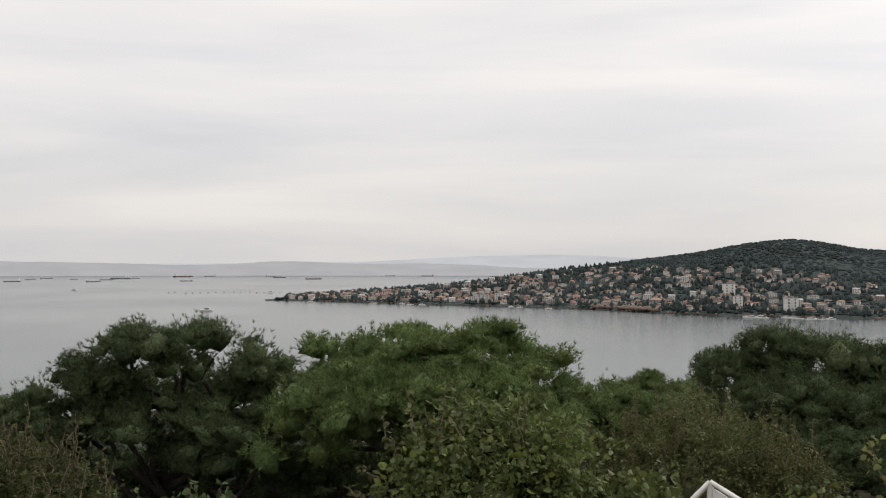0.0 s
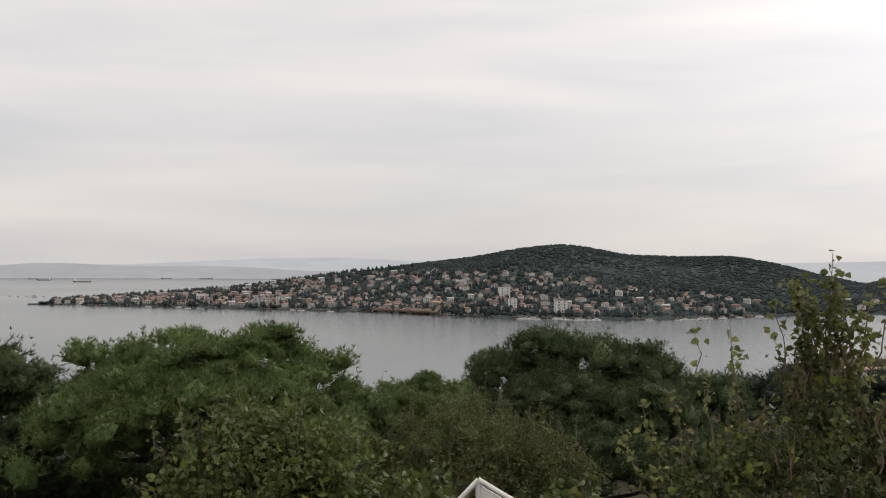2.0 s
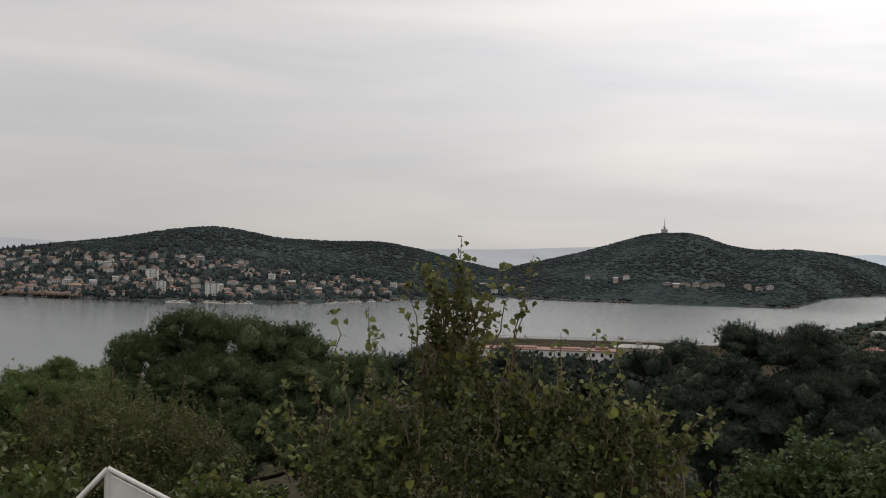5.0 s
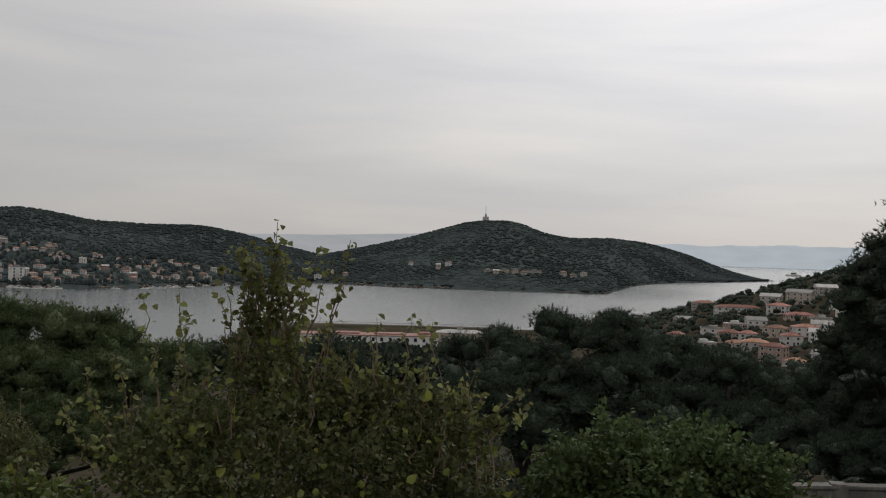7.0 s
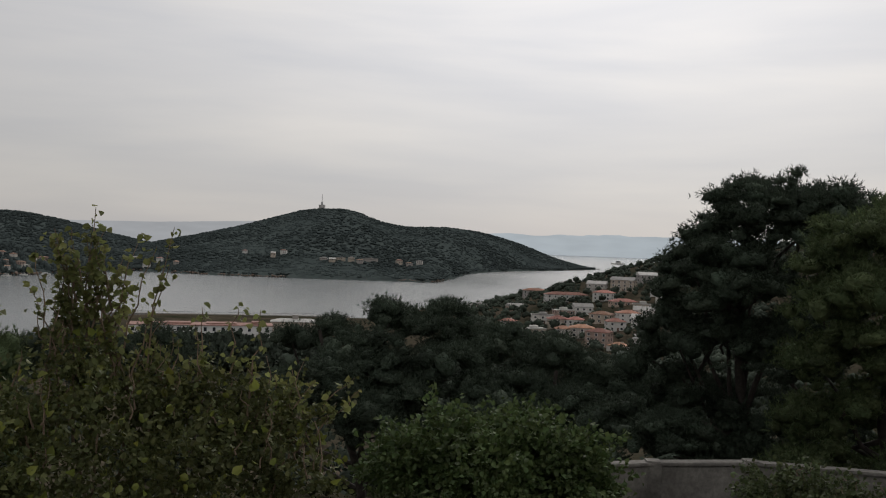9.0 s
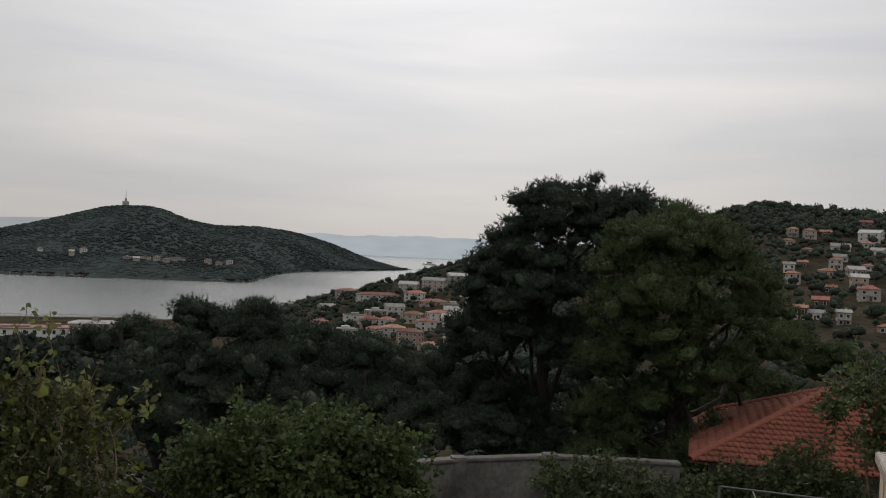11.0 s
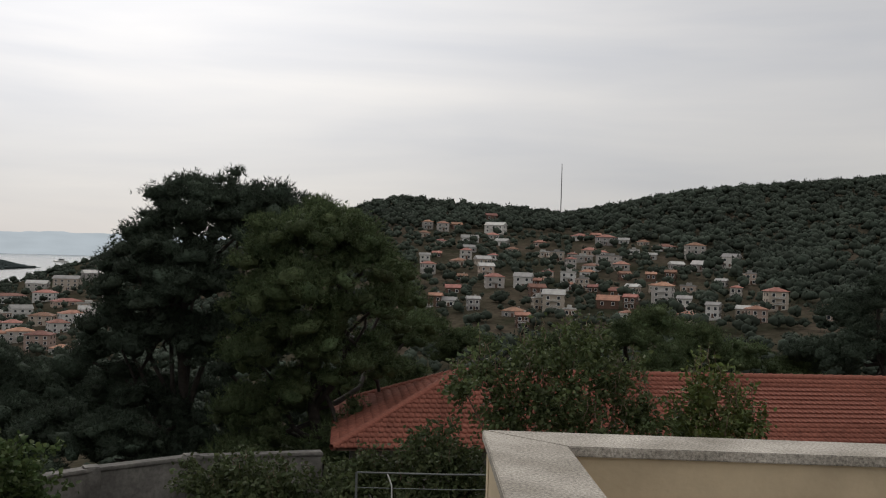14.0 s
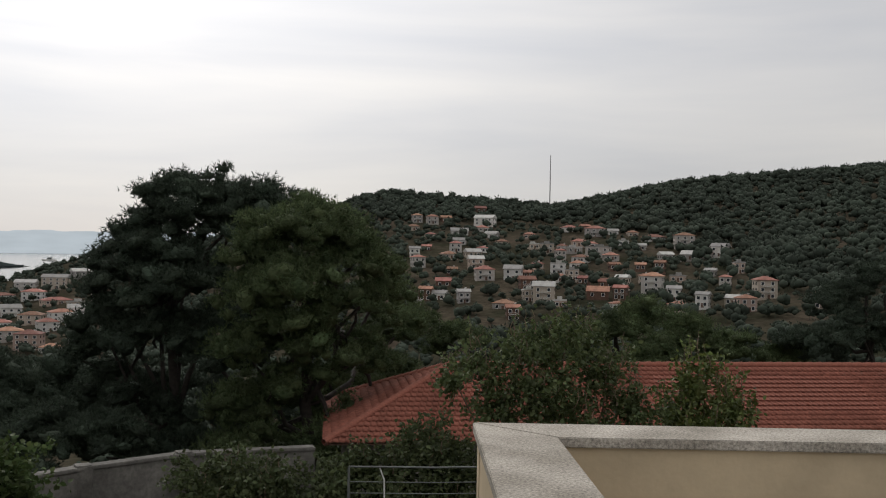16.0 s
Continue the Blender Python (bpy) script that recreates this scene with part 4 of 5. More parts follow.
def bush(label, foot, lobes, mat, seed, leaf=0.1, width=0.33, density=220, name="bush", stems=7, shoots=0, shoot_len=1.2, extra=None, core=True, tips=(), twigs=16, tip_mat=None, tip_leaf=0.1, tip_dense=(3, 9)):
    """A leafy shrub: stems, lobes of folded leaves, and upright leafy shoots above them."""
    rng = np.random.default_rng(seed)
    base = new(name)
    base.location = foot
    f0 = np.array(foot[:])
    pieces = []
    for c, rad in lobes:
        pts = wiggle(f0, c + np.array([0, 0, rad[2] * 0.4]), 6, 0.2, rng) - f0
        v, f = tube(pts, np.linspace(0.06, 0.012, 6), 6)
        part_mesh("stem", mesh_of("stem", v, f, M_TWIG, True), base)
        area = 4 * math.pi * ((rad[0] * rad[1] + rad[0] * rad[2] * 2) / 3)
        n = int(density * area * 1.35)
        knots = max(6, int(area * twigs))
        d = ball(rng, knots)
        bumpy = np.array([1 + 0.45 * noise.noise(Vector(q * 2.8) + Vector((seed, 0, 0))) for q in d])[:, None]
        depth = np.where(rng.random((knots, 1)) < 0.3, rng.uniform(0.3, 0.75, (knots, 1)), rng.uniform(0.76, 1.1, (knots, 1)))
        ends = c - f0 + d * rad * bumpy * depth
        pick = rng.integers(knots, size=n)
        t = rng.uniform(-0.25, 0.1, (n, 1))
        p = ends[pick] + d[pick] * t + rng.normal(size=(n, 3)) * 0.075
        pieces.append(leaves(p, d[pick] * 0.6 + rng.normal(size=(n, 3)) * 0.6 + np.array([0, 0, -0.3]), leaf, width, rng))
        if core:
            pieces.append((c - f0 + ICO_V * rad * 0.45 * rng.uniform(0.75, 1.0, (len(ICO_V), 1)), ICO_F))
        for _ in range(shoots):
            e = ball(rng, 1)[0]
            e[2] = abs(e[2]) * 0.8 + 0.3
            a = c - f0 + unit(e) * rad * 0.8
            b = a + np.array([rng.normal() * 0.15, rng.normal() * 0.15, 1.0]) * shoot_len * rng.uniform(0.4, 1.1)
            pieces.append(shoot_leaves(a, b, leaf, width, rng))
            v, f = tube(wiggle(a, b, 5, 0.04, rng), np.linspace(0.012, 0.004, 5), 4)
            part_mesh("shoot", mesh_of("shoot", v, f, M_TWIG), base)
    far, tip_pieces = float(np.hypot(f0[0], f0[1])), []
    for az, el, az0, drop in tips:
        b = np.array(bearing(az, el, far)[:]) - f0
        a = np.array(bearing(az0, el - drop, far)[:]) - f0
        rod = wiggle(a, b, 9, 0.05, rng)
        v, f = tube(rod, np.linspace(0.016, 0.004, 9), 5)
        part_mesh("shoot", mesh_of("shoot", v, f, M_TWIG), base)
        for q0, q1 in zip(rod[2:], rod[3:]):
            n = rng.integers(*tip_dense)
            t = rng.uniform(0, 1, (n, 1))
            dd = rng.normal(size=(n, 3)) * [1, 1, 0.5] + [0, 0, -0.5]
            tip_pieces.append(leaves(q0 * (1 - t) + q1 * t + rng.normal(size=(n, 3)) * 0.05, dd, tip_leaf, width, rng))
    if tip_pieces:
        v, f = join(tip_pieces)
        part_mesh("tip_leaves", mesh_of("tip_leaves", v, f, tip_mat or mat), base, None, "pale leaves of the upright shoots")
    v, f = join(pieces)
    part_mesh("crown", mesh_of("crown", v, f, mat), base)
    if extra:
        v, f = join([extra(c - f0, rad, rng) for c, rad in lobes])
        part_mesh("yellow_leaves", mesh_of("yellow_leaves", v, f, M_LEAF_YELLOW), base, None, "yellowing leaves at the tips")
    return tagged(base, label, "tree" if "tree" in name else "bush")


def shoot_leaves(a, b, leaf, width, rng):
    n = max(6, int(np.linalg.norm(b - a) / 0.055))
    t = rng.uniform(0.1, 1.0, n)[:, None]
    p = a * (1 - t) + b * t
    d = rng.normal(size=(n, 3)) * [1, 1, 0.5] + [0, 0, -0.1]
    return leaves(p, d, leaf, width, rng)


def yellow(c, rad, rng):
    n = 40
    d = ball(rng, n)
    return leaves(c + d * rad * 1.0, d + rng.normal(size=d.shape) * 0.6, 0.12, 0.36, rng)


def foot_of(az, r):
    p = bearing(az, 0, r)
    p.z = home(az, r) - 0.15
    return p


pine("broad dark green pine with bare crooked limbs showing", foot_of(18, 27), [
    lobe_at(20.6, -5.5, 24.6, 1.2), lobe_at(23.2, -6.7, 24.8, 1.0), lobe_at(16.2, -5.3, 24.6, 1.25), lobe_at(18.4, -5.9, 25, 0.7), lobe_at(13.4, -6.5, 26, 0.75), lobe_at(22.0, -7.6, 25, 0.8), lobe_at(14.4, -7.6, 26, 0.7),
    lobe_at(18.6, -7.6, 26.6, 0.8), lobe_at(20.6, -7.4, 26, 0.8), lobe_at(16.0, -7.6, 26.4, 0.9), lobe_at(12.6, -8.2, 26.4, 1.0), lobe_at(24.0, -8.0, 25.6, 0.8), lobe_at(25.0, -9.3, 25, 1.5), lobe_at(20.6, -9.8, 25, 1.7), lobe_at(15.6, -10.0, 25, 1.7), lobe_at(12.2, -10.2, 25.4, 1.5), lobe_at(27.0, -11.8, 25.4, 1.7), lobe_at(18.0, -9.2, 26.4, 1.4),
    lobe_at(21.5, -12.8, 27.4, 2.0), lobe_at(16.5, -13.0, 27.4, 2.0), lobe_at(12.0, -13.2, 27, 1.9), lobe_at(8.4, -13.0, 26, 1.8), lobe_at(5.4, -13.2, 25.6, 1.7), lobe_at(25.0, -14.0, 27, 1.9)], M_PINE_DARK, 21, size=0.19, fuzz=1.5)
pine("rounded bright green pine above the garden", foot_of(4.5, 25), [
    lobe_at(0.5, -5.5, 24, 1.1), lobe_at(-1.9, -6.6, 23.6, 0.9), lobe_at(-1.6, -7.3, 23.5, 1.1), lobe_at(3.5, -6.5, 23, 1.4), lobe_at(5.4, -4.7, 26, 0.75), lobe_at(7.2, -5.2, 27, 0.7),
    lobe_at(6.5, -7.7, 23, 1.5), lobe_at(10.3, -5.3, 28, 0.8), lobe_at(9.5, -7.2, 27, 0.9), lobe_at(12.0, -7.0, 28, 0.8), lobe_at(5.5, -6.4, 25, 0.9), lobe_at(8.8, -6.1, 28, 0.8), lobe_at(1.0, -8.9, 22, 1.5), lobe_at(4.0, -9.8, 21.5, 1.6), lobe_at(8.8, -9.8, 22, 1.7),
    lobe_at(11.2, -8.3, 25, 1.2), lobe_at(-1.0, -10.3, 22, 1.4)], M_PINE, 22, size=0.2, fuzz=1.7)
pine("smaller pines crowding the gap above the water", foot_of(-6.5, 38), [
    lobe_at(-4.0, -8.0, 36, 1.2), lobe_at(-3.2, -8.8, 34, 1.2), lobe_at(-6.3, -7.6, 37, 1.1), lobe_at(-8.7, -7.4, 37, 1.0), lobe_at(-10.4, -7.8, 37, 1.1), lobe_at(-5.0, -10.5, 34, 1.8), lobe_at(-9.0, -10.5, 34, 1.8), lobe_at(-5.6, -8.8, 35, 1.2), lobe_at(-7.6, -9.0, 34.5, 1.3), lobe_at(-9.8, -9.0, 35, 1.2), lobe_at(-11.6, -10.4, 34, 1.5), lobe_at(-3.2, -10.6, 33, 1.5)], M_PINE, 23, size=0.22, dense=1.6)
pine("wide dark green pine with a bare limb", foot_of(-17, 41), [
    lobe_at(-12.8, -6.4, 40, 1.4), lobe_at(-11.3, -8.2, 39, 1.2), lobe_at(-10.6, -9.8, 38, 1.3), lobe_at(-14.4, -7.6, 39, 1.3), lobe_at(-15.5, -5.6, 40, 1.6), lobe_at(-18.3, -5.6, 40, 1.6), lobe_at(-21.0, -6.3, 40, 1.7), lobe_at(-16.5, -8.6, 38, 2.2),
    lobe_at(-21.0, -9.0, 38, 2.2), lobe_at(-24.0, -7.8, 40, 1.8), lobe_at(-13.0, -9.6, 38, 1.6), lobe_at(-18.5, -11.5, 36, 2.2), lobe_at(-24.5, -11.5, 36, 2.2), lobe_at(-13.8, -12, 35, 1.8)], M_PINE_DARK, 24, puff=(0.45, 0.9), size=0.24)
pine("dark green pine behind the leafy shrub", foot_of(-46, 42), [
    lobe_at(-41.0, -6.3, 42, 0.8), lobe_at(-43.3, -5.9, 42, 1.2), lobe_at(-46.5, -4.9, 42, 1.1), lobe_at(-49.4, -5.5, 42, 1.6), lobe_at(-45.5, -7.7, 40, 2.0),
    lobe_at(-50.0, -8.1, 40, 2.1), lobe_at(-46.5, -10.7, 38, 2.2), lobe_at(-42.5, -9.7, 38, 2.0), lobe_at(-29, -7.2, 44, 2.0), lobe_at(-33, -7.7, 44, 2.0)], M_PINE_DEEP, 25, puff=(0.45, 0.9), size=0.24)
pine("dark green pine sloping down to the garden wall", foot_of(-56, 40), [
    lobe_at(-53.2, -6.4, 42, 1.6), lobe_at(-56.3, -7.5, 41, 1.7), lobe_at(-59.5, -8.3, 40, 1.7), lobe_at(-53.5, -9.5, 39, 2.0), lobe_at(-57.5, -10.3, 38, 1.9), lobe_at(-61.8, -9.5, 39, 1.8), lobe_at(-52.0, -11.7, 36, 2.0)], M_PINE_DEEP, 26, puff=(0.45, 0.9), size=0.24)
pine("tall broad pine over the wall, shade put into its nearly black needles", foot_of(-67, 35), [
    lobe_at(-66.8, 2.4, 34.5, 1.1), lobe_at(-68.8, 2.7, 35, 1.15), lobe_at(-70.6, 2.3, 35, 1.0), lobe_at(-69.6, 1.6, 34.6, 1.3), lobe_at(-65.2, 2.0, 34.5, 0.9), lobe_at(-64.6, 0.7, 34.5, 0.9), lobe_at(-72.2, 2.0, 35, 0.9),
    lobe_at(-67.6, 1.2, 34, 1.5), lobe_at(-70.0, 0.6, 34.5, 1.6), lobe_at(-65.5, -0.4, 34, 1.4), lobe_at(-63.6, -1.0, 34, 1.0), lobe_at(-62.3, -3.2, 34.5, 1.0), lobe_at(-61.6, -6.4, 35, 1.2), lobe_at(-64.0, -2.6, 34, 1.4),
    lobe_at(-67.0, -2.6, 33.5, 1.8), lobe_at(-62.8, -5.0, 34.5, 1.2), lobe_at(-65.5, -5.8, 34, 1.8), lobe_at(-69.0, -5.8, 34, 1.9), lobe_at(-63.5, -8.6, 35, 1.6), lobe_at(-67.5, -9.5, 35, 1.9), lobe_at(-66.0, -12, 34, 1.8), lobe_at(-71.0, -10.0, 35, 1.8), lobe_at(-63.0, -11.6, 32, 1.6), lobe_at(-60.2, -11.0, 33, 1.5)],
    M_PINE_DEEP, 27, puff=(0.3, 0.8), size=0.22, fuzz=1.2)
pine("tall green pine standing before the darker one", foot_of(-73.5, 31), [
    lobe_at(-73.6, 1.7, 31, 0.9), lobe_at(-75.4, 1.1, 30.8, 0.9), lobe_at(-71.6, 0.6, 30.5, 0.9), lobe_at(-76.6, 0.1, 30.5, 0.9), lobe_at(-73.4, 0.2, 30, 1.4), lobe_at(-75.6, -1.2, 30, 1.4), lobe_at(-71.2, -1.4, 30, 1.2), lobe_at(-77.6, -1.8, 30.5, 0.9),
    lobe_at(-78.6, -2.6, 32, 0.9), lobe_at(-73.0, -2.8, 29.5, 1.5), lobe_at(-70.4, -3.6, 30, 1.1), lobe_at(-76.6, -3.8, 30, 1.3), lobe_at(-72.6, -5.6, 29.8, 1.4), lobe_at(-75.4, -6.0, 30, 1.3), lobe_at(-78.8, -5.2, 35, 1.3), lobe_at(-77.6, -7.6, 36, 1.6),
    lobe_at(-75.6, -9.2, 35, 1.5), lobe_at(-73.0, -11.4, 32, 1.4), lobe_at(-70.8, -6.6, 30.5, 1.3), lobe_at(-73.8, -8.6, 30.5, 1.4), lobe_at(-70.6, -9.6, 30.8, 1.4), lobe_at(-77.0, -6.4, 31, 1.1), lobe_at(-75.6, -11.4, 30, 1.2), lobe_at(-70.0, -12.2, 30, 1.3), lobe_at(-78.2, -9.6, 33, 1.3)],
    M_PINE_DARK, 127, puff=(0.3, 0.75), size=0.22, fuzz=1.2)
pine("green pines behind the tiled roof", foot_of(-93, 55), [
    lobe_at(-80.0, -4.6, 52, 1.4), lobe_at(-82.5, -5.6, 52, 1.6), lobe_at(-91.5, -5.0, 52, 1.5), lobe_at(-93.4, -4.0, 53, 1.4), lobe_at(-95.6, -4.8, 52, 1.4), lobe_at(-98.0, -5.6, 52, 1.4), lobe_at(-94.0, -6.2, 50, 1.8), lobe_at(-100.5, -6.0, 52, 1.4), lobe_at(-88, -6.0, 52, 1.8)],
    M_PINE_DARK, 28, puff=(0.42, 0.85), size=0.26)
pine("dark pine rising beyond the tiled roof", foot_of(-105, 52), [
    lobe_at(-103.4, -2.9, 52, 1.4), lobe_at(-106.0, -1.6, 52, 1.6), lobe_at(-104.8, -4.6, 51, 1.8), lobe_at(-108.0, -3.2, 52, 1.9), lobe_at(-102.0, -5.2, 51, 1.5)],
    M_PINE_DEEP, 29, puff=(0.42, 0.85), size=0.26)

bush("large-leaved bush with yellowing shoot tips", foot_of(0.5, 15), [
    lobe_at(-0.8, -10.4, 15.0, 0.9), lobe_at(1.6, -10.2, 15.2, 0.8), lobe_at(-2.6, -11.6, 14.6, 0.9), lobe_at(3.6, -12.4, 14.6, 0.8), lobe_at(0.4, -13.0, 14, 1.0)],
    M_LEAF, 41, leaf=0.10, width=0.32, density=250, shoots=4, shoot_len=0.7, extra=yellow, tip_mat=M_LEAF_OLIVE, tip_leaf=0.1, tips=[
    (5.3, -7.1, 4.2, 5), (6.7, -8.4, 4.8, 4), (4.2, -8.0, 3.4, 4), (7.9, -11.2, 5.4, 2), (8.8, -12.3, 6.0, 1.5), (6.2, -9.8, 4.8, 3), (2.2, -8.2, 2.0, 3), (-0.6, -7.9, -0.6, 3)])
bush("grey-green feathery tree among the pines", foot_of(-11.5, 25), [
    lobe_at(-8.5, -10.6, 25, 1.2), lobe_at(-11.0, -9.8, 25.5, 1.3), lobe_at(-14.0, -10.6, 25, 1.2), lobe_at(-16.0, -11.8, 24.5, 1.0), lobe_at(-6.4, -12.0, 24.5, 1.2), lobe_at(-11.0, -12.8, 24, 1.6)],
    M_LEAF_OLIVE, 42, leaf=0.10, width=0.2, density=230, shoots=14, shoot_len=1.0, name="small_tree")
plume = random.Random(61)
SHRUB_TIPS = [(-30.5, 1.0, -29.8, 9), (-32.9, -0.3, -31.0, 8), (-34.6, 0.1, -33.0, 9), (-34.4, -2.0, -32.2, 7), (-33.7, -1.0, -31.8, 7), (-27.6, -1.4, -28.6, 8), (-28.6, -0.6, -29.0, 9),
              (-23.4, -3.2, -24.4, 6), (-25.3, -3.0, -25.8, 6), (-36.2, -4.2, -36.0, 5), (-38.2, -4.0, -37.8, 5), (-39.4, -4.3, -38.9, 5), (-42.6, -8.2, -40.0, 4), (-44.8, -8.0, -41.0, 3.5), (-43.8, -9.4, -40.6, 3),
              (-45.2, -8.6, -41.5, 3.6), (-20.6, -7.4, -22.0, 4), (-19.4, -8.8, -21.2, 4), (-22.0, -6.2, -23.0, 5), (-21.4, -9.6, -22.6, 4)]
# the leafy plume in the middle, narrowing upwards
for _ in range(22):
    up = plume.random()
    SHRUB_TIPS.append((-29.9 + plume.uniform(-3.6, 3.4) * (1 - 0.6 * up), -4.6 + 4.9 * up, -30.1 + plume.uniform(-2.4, 2.4), plume.uniform(3.5, 6.5)))
for _ in range(40):
    az = plume.uniform(-42, -25)
    SHRUB_TIPS.append((az, -6.6 - abs(az + 31) * 0.14 + plume.uniform(-1.8, 0.9), az + plume.uniform(-1.6, 1.6), plume.uniform(2.5, 4.5)))
bush("tall loose shrub with pale heart-shaped leaves", foot_of(-31, 13.5), [
    lobe_at(-29.6, -7.4, 13.5, 0.5, 1.3), lobe_at(-26.8, -9.8, 13.2, 0.6), lobe_at(-32.5, -9.2, 13.5, 0.75), lobe_at(-36.5, -9.4, 13.6, 0.75), lobe_at(-23.8, -11.6, 13.0, 0.6), lobe_at(-39.6, -10.8, 13.4, 0.75), lobe_at(-31.0, -12.4, 12.6, 1.1), lobe_at(-36.0, -12.8, 12.8, 1.0), lobe_at(-26.0, -13.4, 12.6, 0.9), lobe_at(-41.0, -13.6, 12.8, 0.8)],
    M_LEAF_SHRUB, 43, leaf=0.075, tip_leaf=0.098, tip_dense=(3, 9), width=0.38, density=150, twigs=11, shoots=5, shoot_len=0.6, name="small_tree", extra=yellow, core=False, tip_mat=M_LEAF_TIP, tips=SHRUB_TIPS)
bush("dense round fig tree with large glossy leaves", foot_of(-53, 21), [
    lobe_at(-54.0, -11.0, 21.5, 1.0), lobe_at(-50.5, -11.6, 21.2, 1.1), lobe_at(-56.8, -12.2, 21, 1.0), lobe_at(-47.8, -12.6, 21, 1.0), lobe_at(-53.0, -13.4, 20.5, 1.5), lobe_at(-58.0, -14.0, 20.5, 1.0)],
    M_LEAF_FIG, 44, leaf=0.12, width=0.38, density=190, name="fig_tree")
bush("fig tree with broad leaves in front of the tiled roof", foot_of(-87.5, 20), [
    lobe_at(-86.4, -5.6, 20, 0.7), lobe_at(-88.8, -5.0, 20, 0.65), lobe_at(-83.4, -6.8, 19.8, 0.65), lobe_at(-82.2, -7.6, 19.8, 0.4), lobe_at(-91.0, -6.8, 19.8, 0.7), lobe_at(-87.5, -7.8, 19.5, 1.0), lobe_at(-92.6, -8.8, 19.5, 0.6), lobe_at(-84.8, -9.0, 19.5, 0.7), lobe_at(-89.8, -9.6, 19.4, 0.9)],
    M_LEAF_DUSK, 45, core=False, leaf=0.1, width=0.34, density=135, twigs=9, shoots=7, shoot_len=0.55, name="fig_tree")
bush("slender upright shrub in front of the tiled roof", foot_of(-96.5, 21), [
    lobe_at(-96.0, -7.6, 21, 0.55, 1.5), lobe_at(-97.8, -8.6, 21, 0.5, 1.4), lobe_at(-94.6, -8.8, 21, 0.45, 1.3), lobe_at(-96.5, -10.2, 20.6, 0.9)],
    M_LEAF, 46, leaf=0.11, width=0.3, density=150, shoots=6, shoot_len=0.6)
bush("dark leafy bush growing against the garden wall", foot_of(-70, 20.5), [
    lobe_at(-68.4, -13.2, 20.5, 0.75), lobe_at(-70.6, -12.8, 20.8, 0.85), lobe_at(-72.6, -13.4, 20.5, 0.7), lobe_at(-70.2, -15.0, 20, 1.1)], M_LEAF_DARK, 47, leaf=0.10, width=0.34, density=210, shoots=4, shoot_len=0.5)
bush("dark leafy bush below the tiled eaves", foot_of(-79, 20.5), [
    lobe_at(-76.0, -13.2, 20.5, 0.75), lobe_at(-78.4, -12.8, 20.5, 0.7), lobe_at(-80.8, -11.4, 20.5, 0.85), lobe_at(-77.2, -12.2, 20.6, 0.5), lobe_at(-82.6, -12.6, 20, 0.8), lobe_at(-78.5, -15.0, 20, 1.2), lobe_at(-82.0, -15.0, 20, 1.0)], M_LEAF_DARK, 48, leaf=0.10, width=0.34, density=210, shoots=4, shoot_len=0.5)
bush("leafy shrub at the garden's edge", foot_of(26, 15), [
    lobe_at(25.5, -11.8, 15, 0.85), lobe_at(28.0, -11.6, 15, 0.9), lobe_at(23.4, -13.0, 14.8, 0.7), lobe_at(26.0, -14.0, 14.5, 1.0)], M_LEAF_SHRUB, 49, leaf=0.075, width=0.24, density=230, shoots=16, shoot_len=0.7)
bush("low broad-leaved shrub under the pines", foot_of(17, 15), [lobe_at(17.5, -14.2, 15, 0.5), lobe_at(15.8, -14.0, 15.2, 0.5), lobe_at(20.6, -13.9, 15.2, 0.4)], M_LEAF_FIG, 50, leaf=0.12, width=0.38, density=160, shoots=3, shoot_len=0.4)
bush("broad-leaved shrub beside the white frame", foot_of(-18, 14), [lobe_at(-16.6, -13.8, 14.5, 0.5), lobe_at(-19.0, -14.4, 14.2, 0.5), lobe_at(-8.0, -13.8, 14.2, 0.7)], M_LEAF, 51, leaf=0.12, width=0.38, density=160, shoots=4, shoot_len=0.5, extra=yellow)

# ---- garden wall, tiled house, parapet ----
M_RENDER = material("grey_render", (0.17, 0.16, 0.145), 0.95, spread=0.35, scale=0.8, bump=0.4, bump_scale=9, second=(0.085, 0.08, 0.072), grain=0.35, grain_scale=7.0)
M_COPING = material("speckled_stone_coping", (0.42, 0.385, 0.335), 0.9, spread=0.2, second=(0.25, 0.225, 0.185), scale=1.7, bump=0.5, bump_scale=70, depth=0.006, grain=0.6, grain_scale=62.0, gloss=0.15)
M_CREAM = material("cream_render", (0.49, 0.395, 0.265), 0.9, spread=0.14, scale=0.9, bump=0.15, bump_scale=30, grain=0.08, grain_scale=6.0)
M_TILE = material("red_roof_tiles", (0.25, 0.094, 0.066), 0.85, spread=0.22, scale=0.9, grain=0.35, grain_scale=9.0, bump=0.3, bump_scale=20, gloss=0.15)


def slab_between(a, b, width, z0, z1, bevel=0.02):
    """A wall length from a to b in plan."""
    a, b = Vector((a[0], a[1], 0)), Vector((b[0], b[1], 0))
    ln = (b - a).length
    bm = box_bm(0, -width / 2, z0, ln, width / 2, z1, bevel=bevel)
    return bm, Matrix.Translation(a) @ Matrix.Rotation(math.atan2((b - a).y, (b - a).x), 4, "Z")


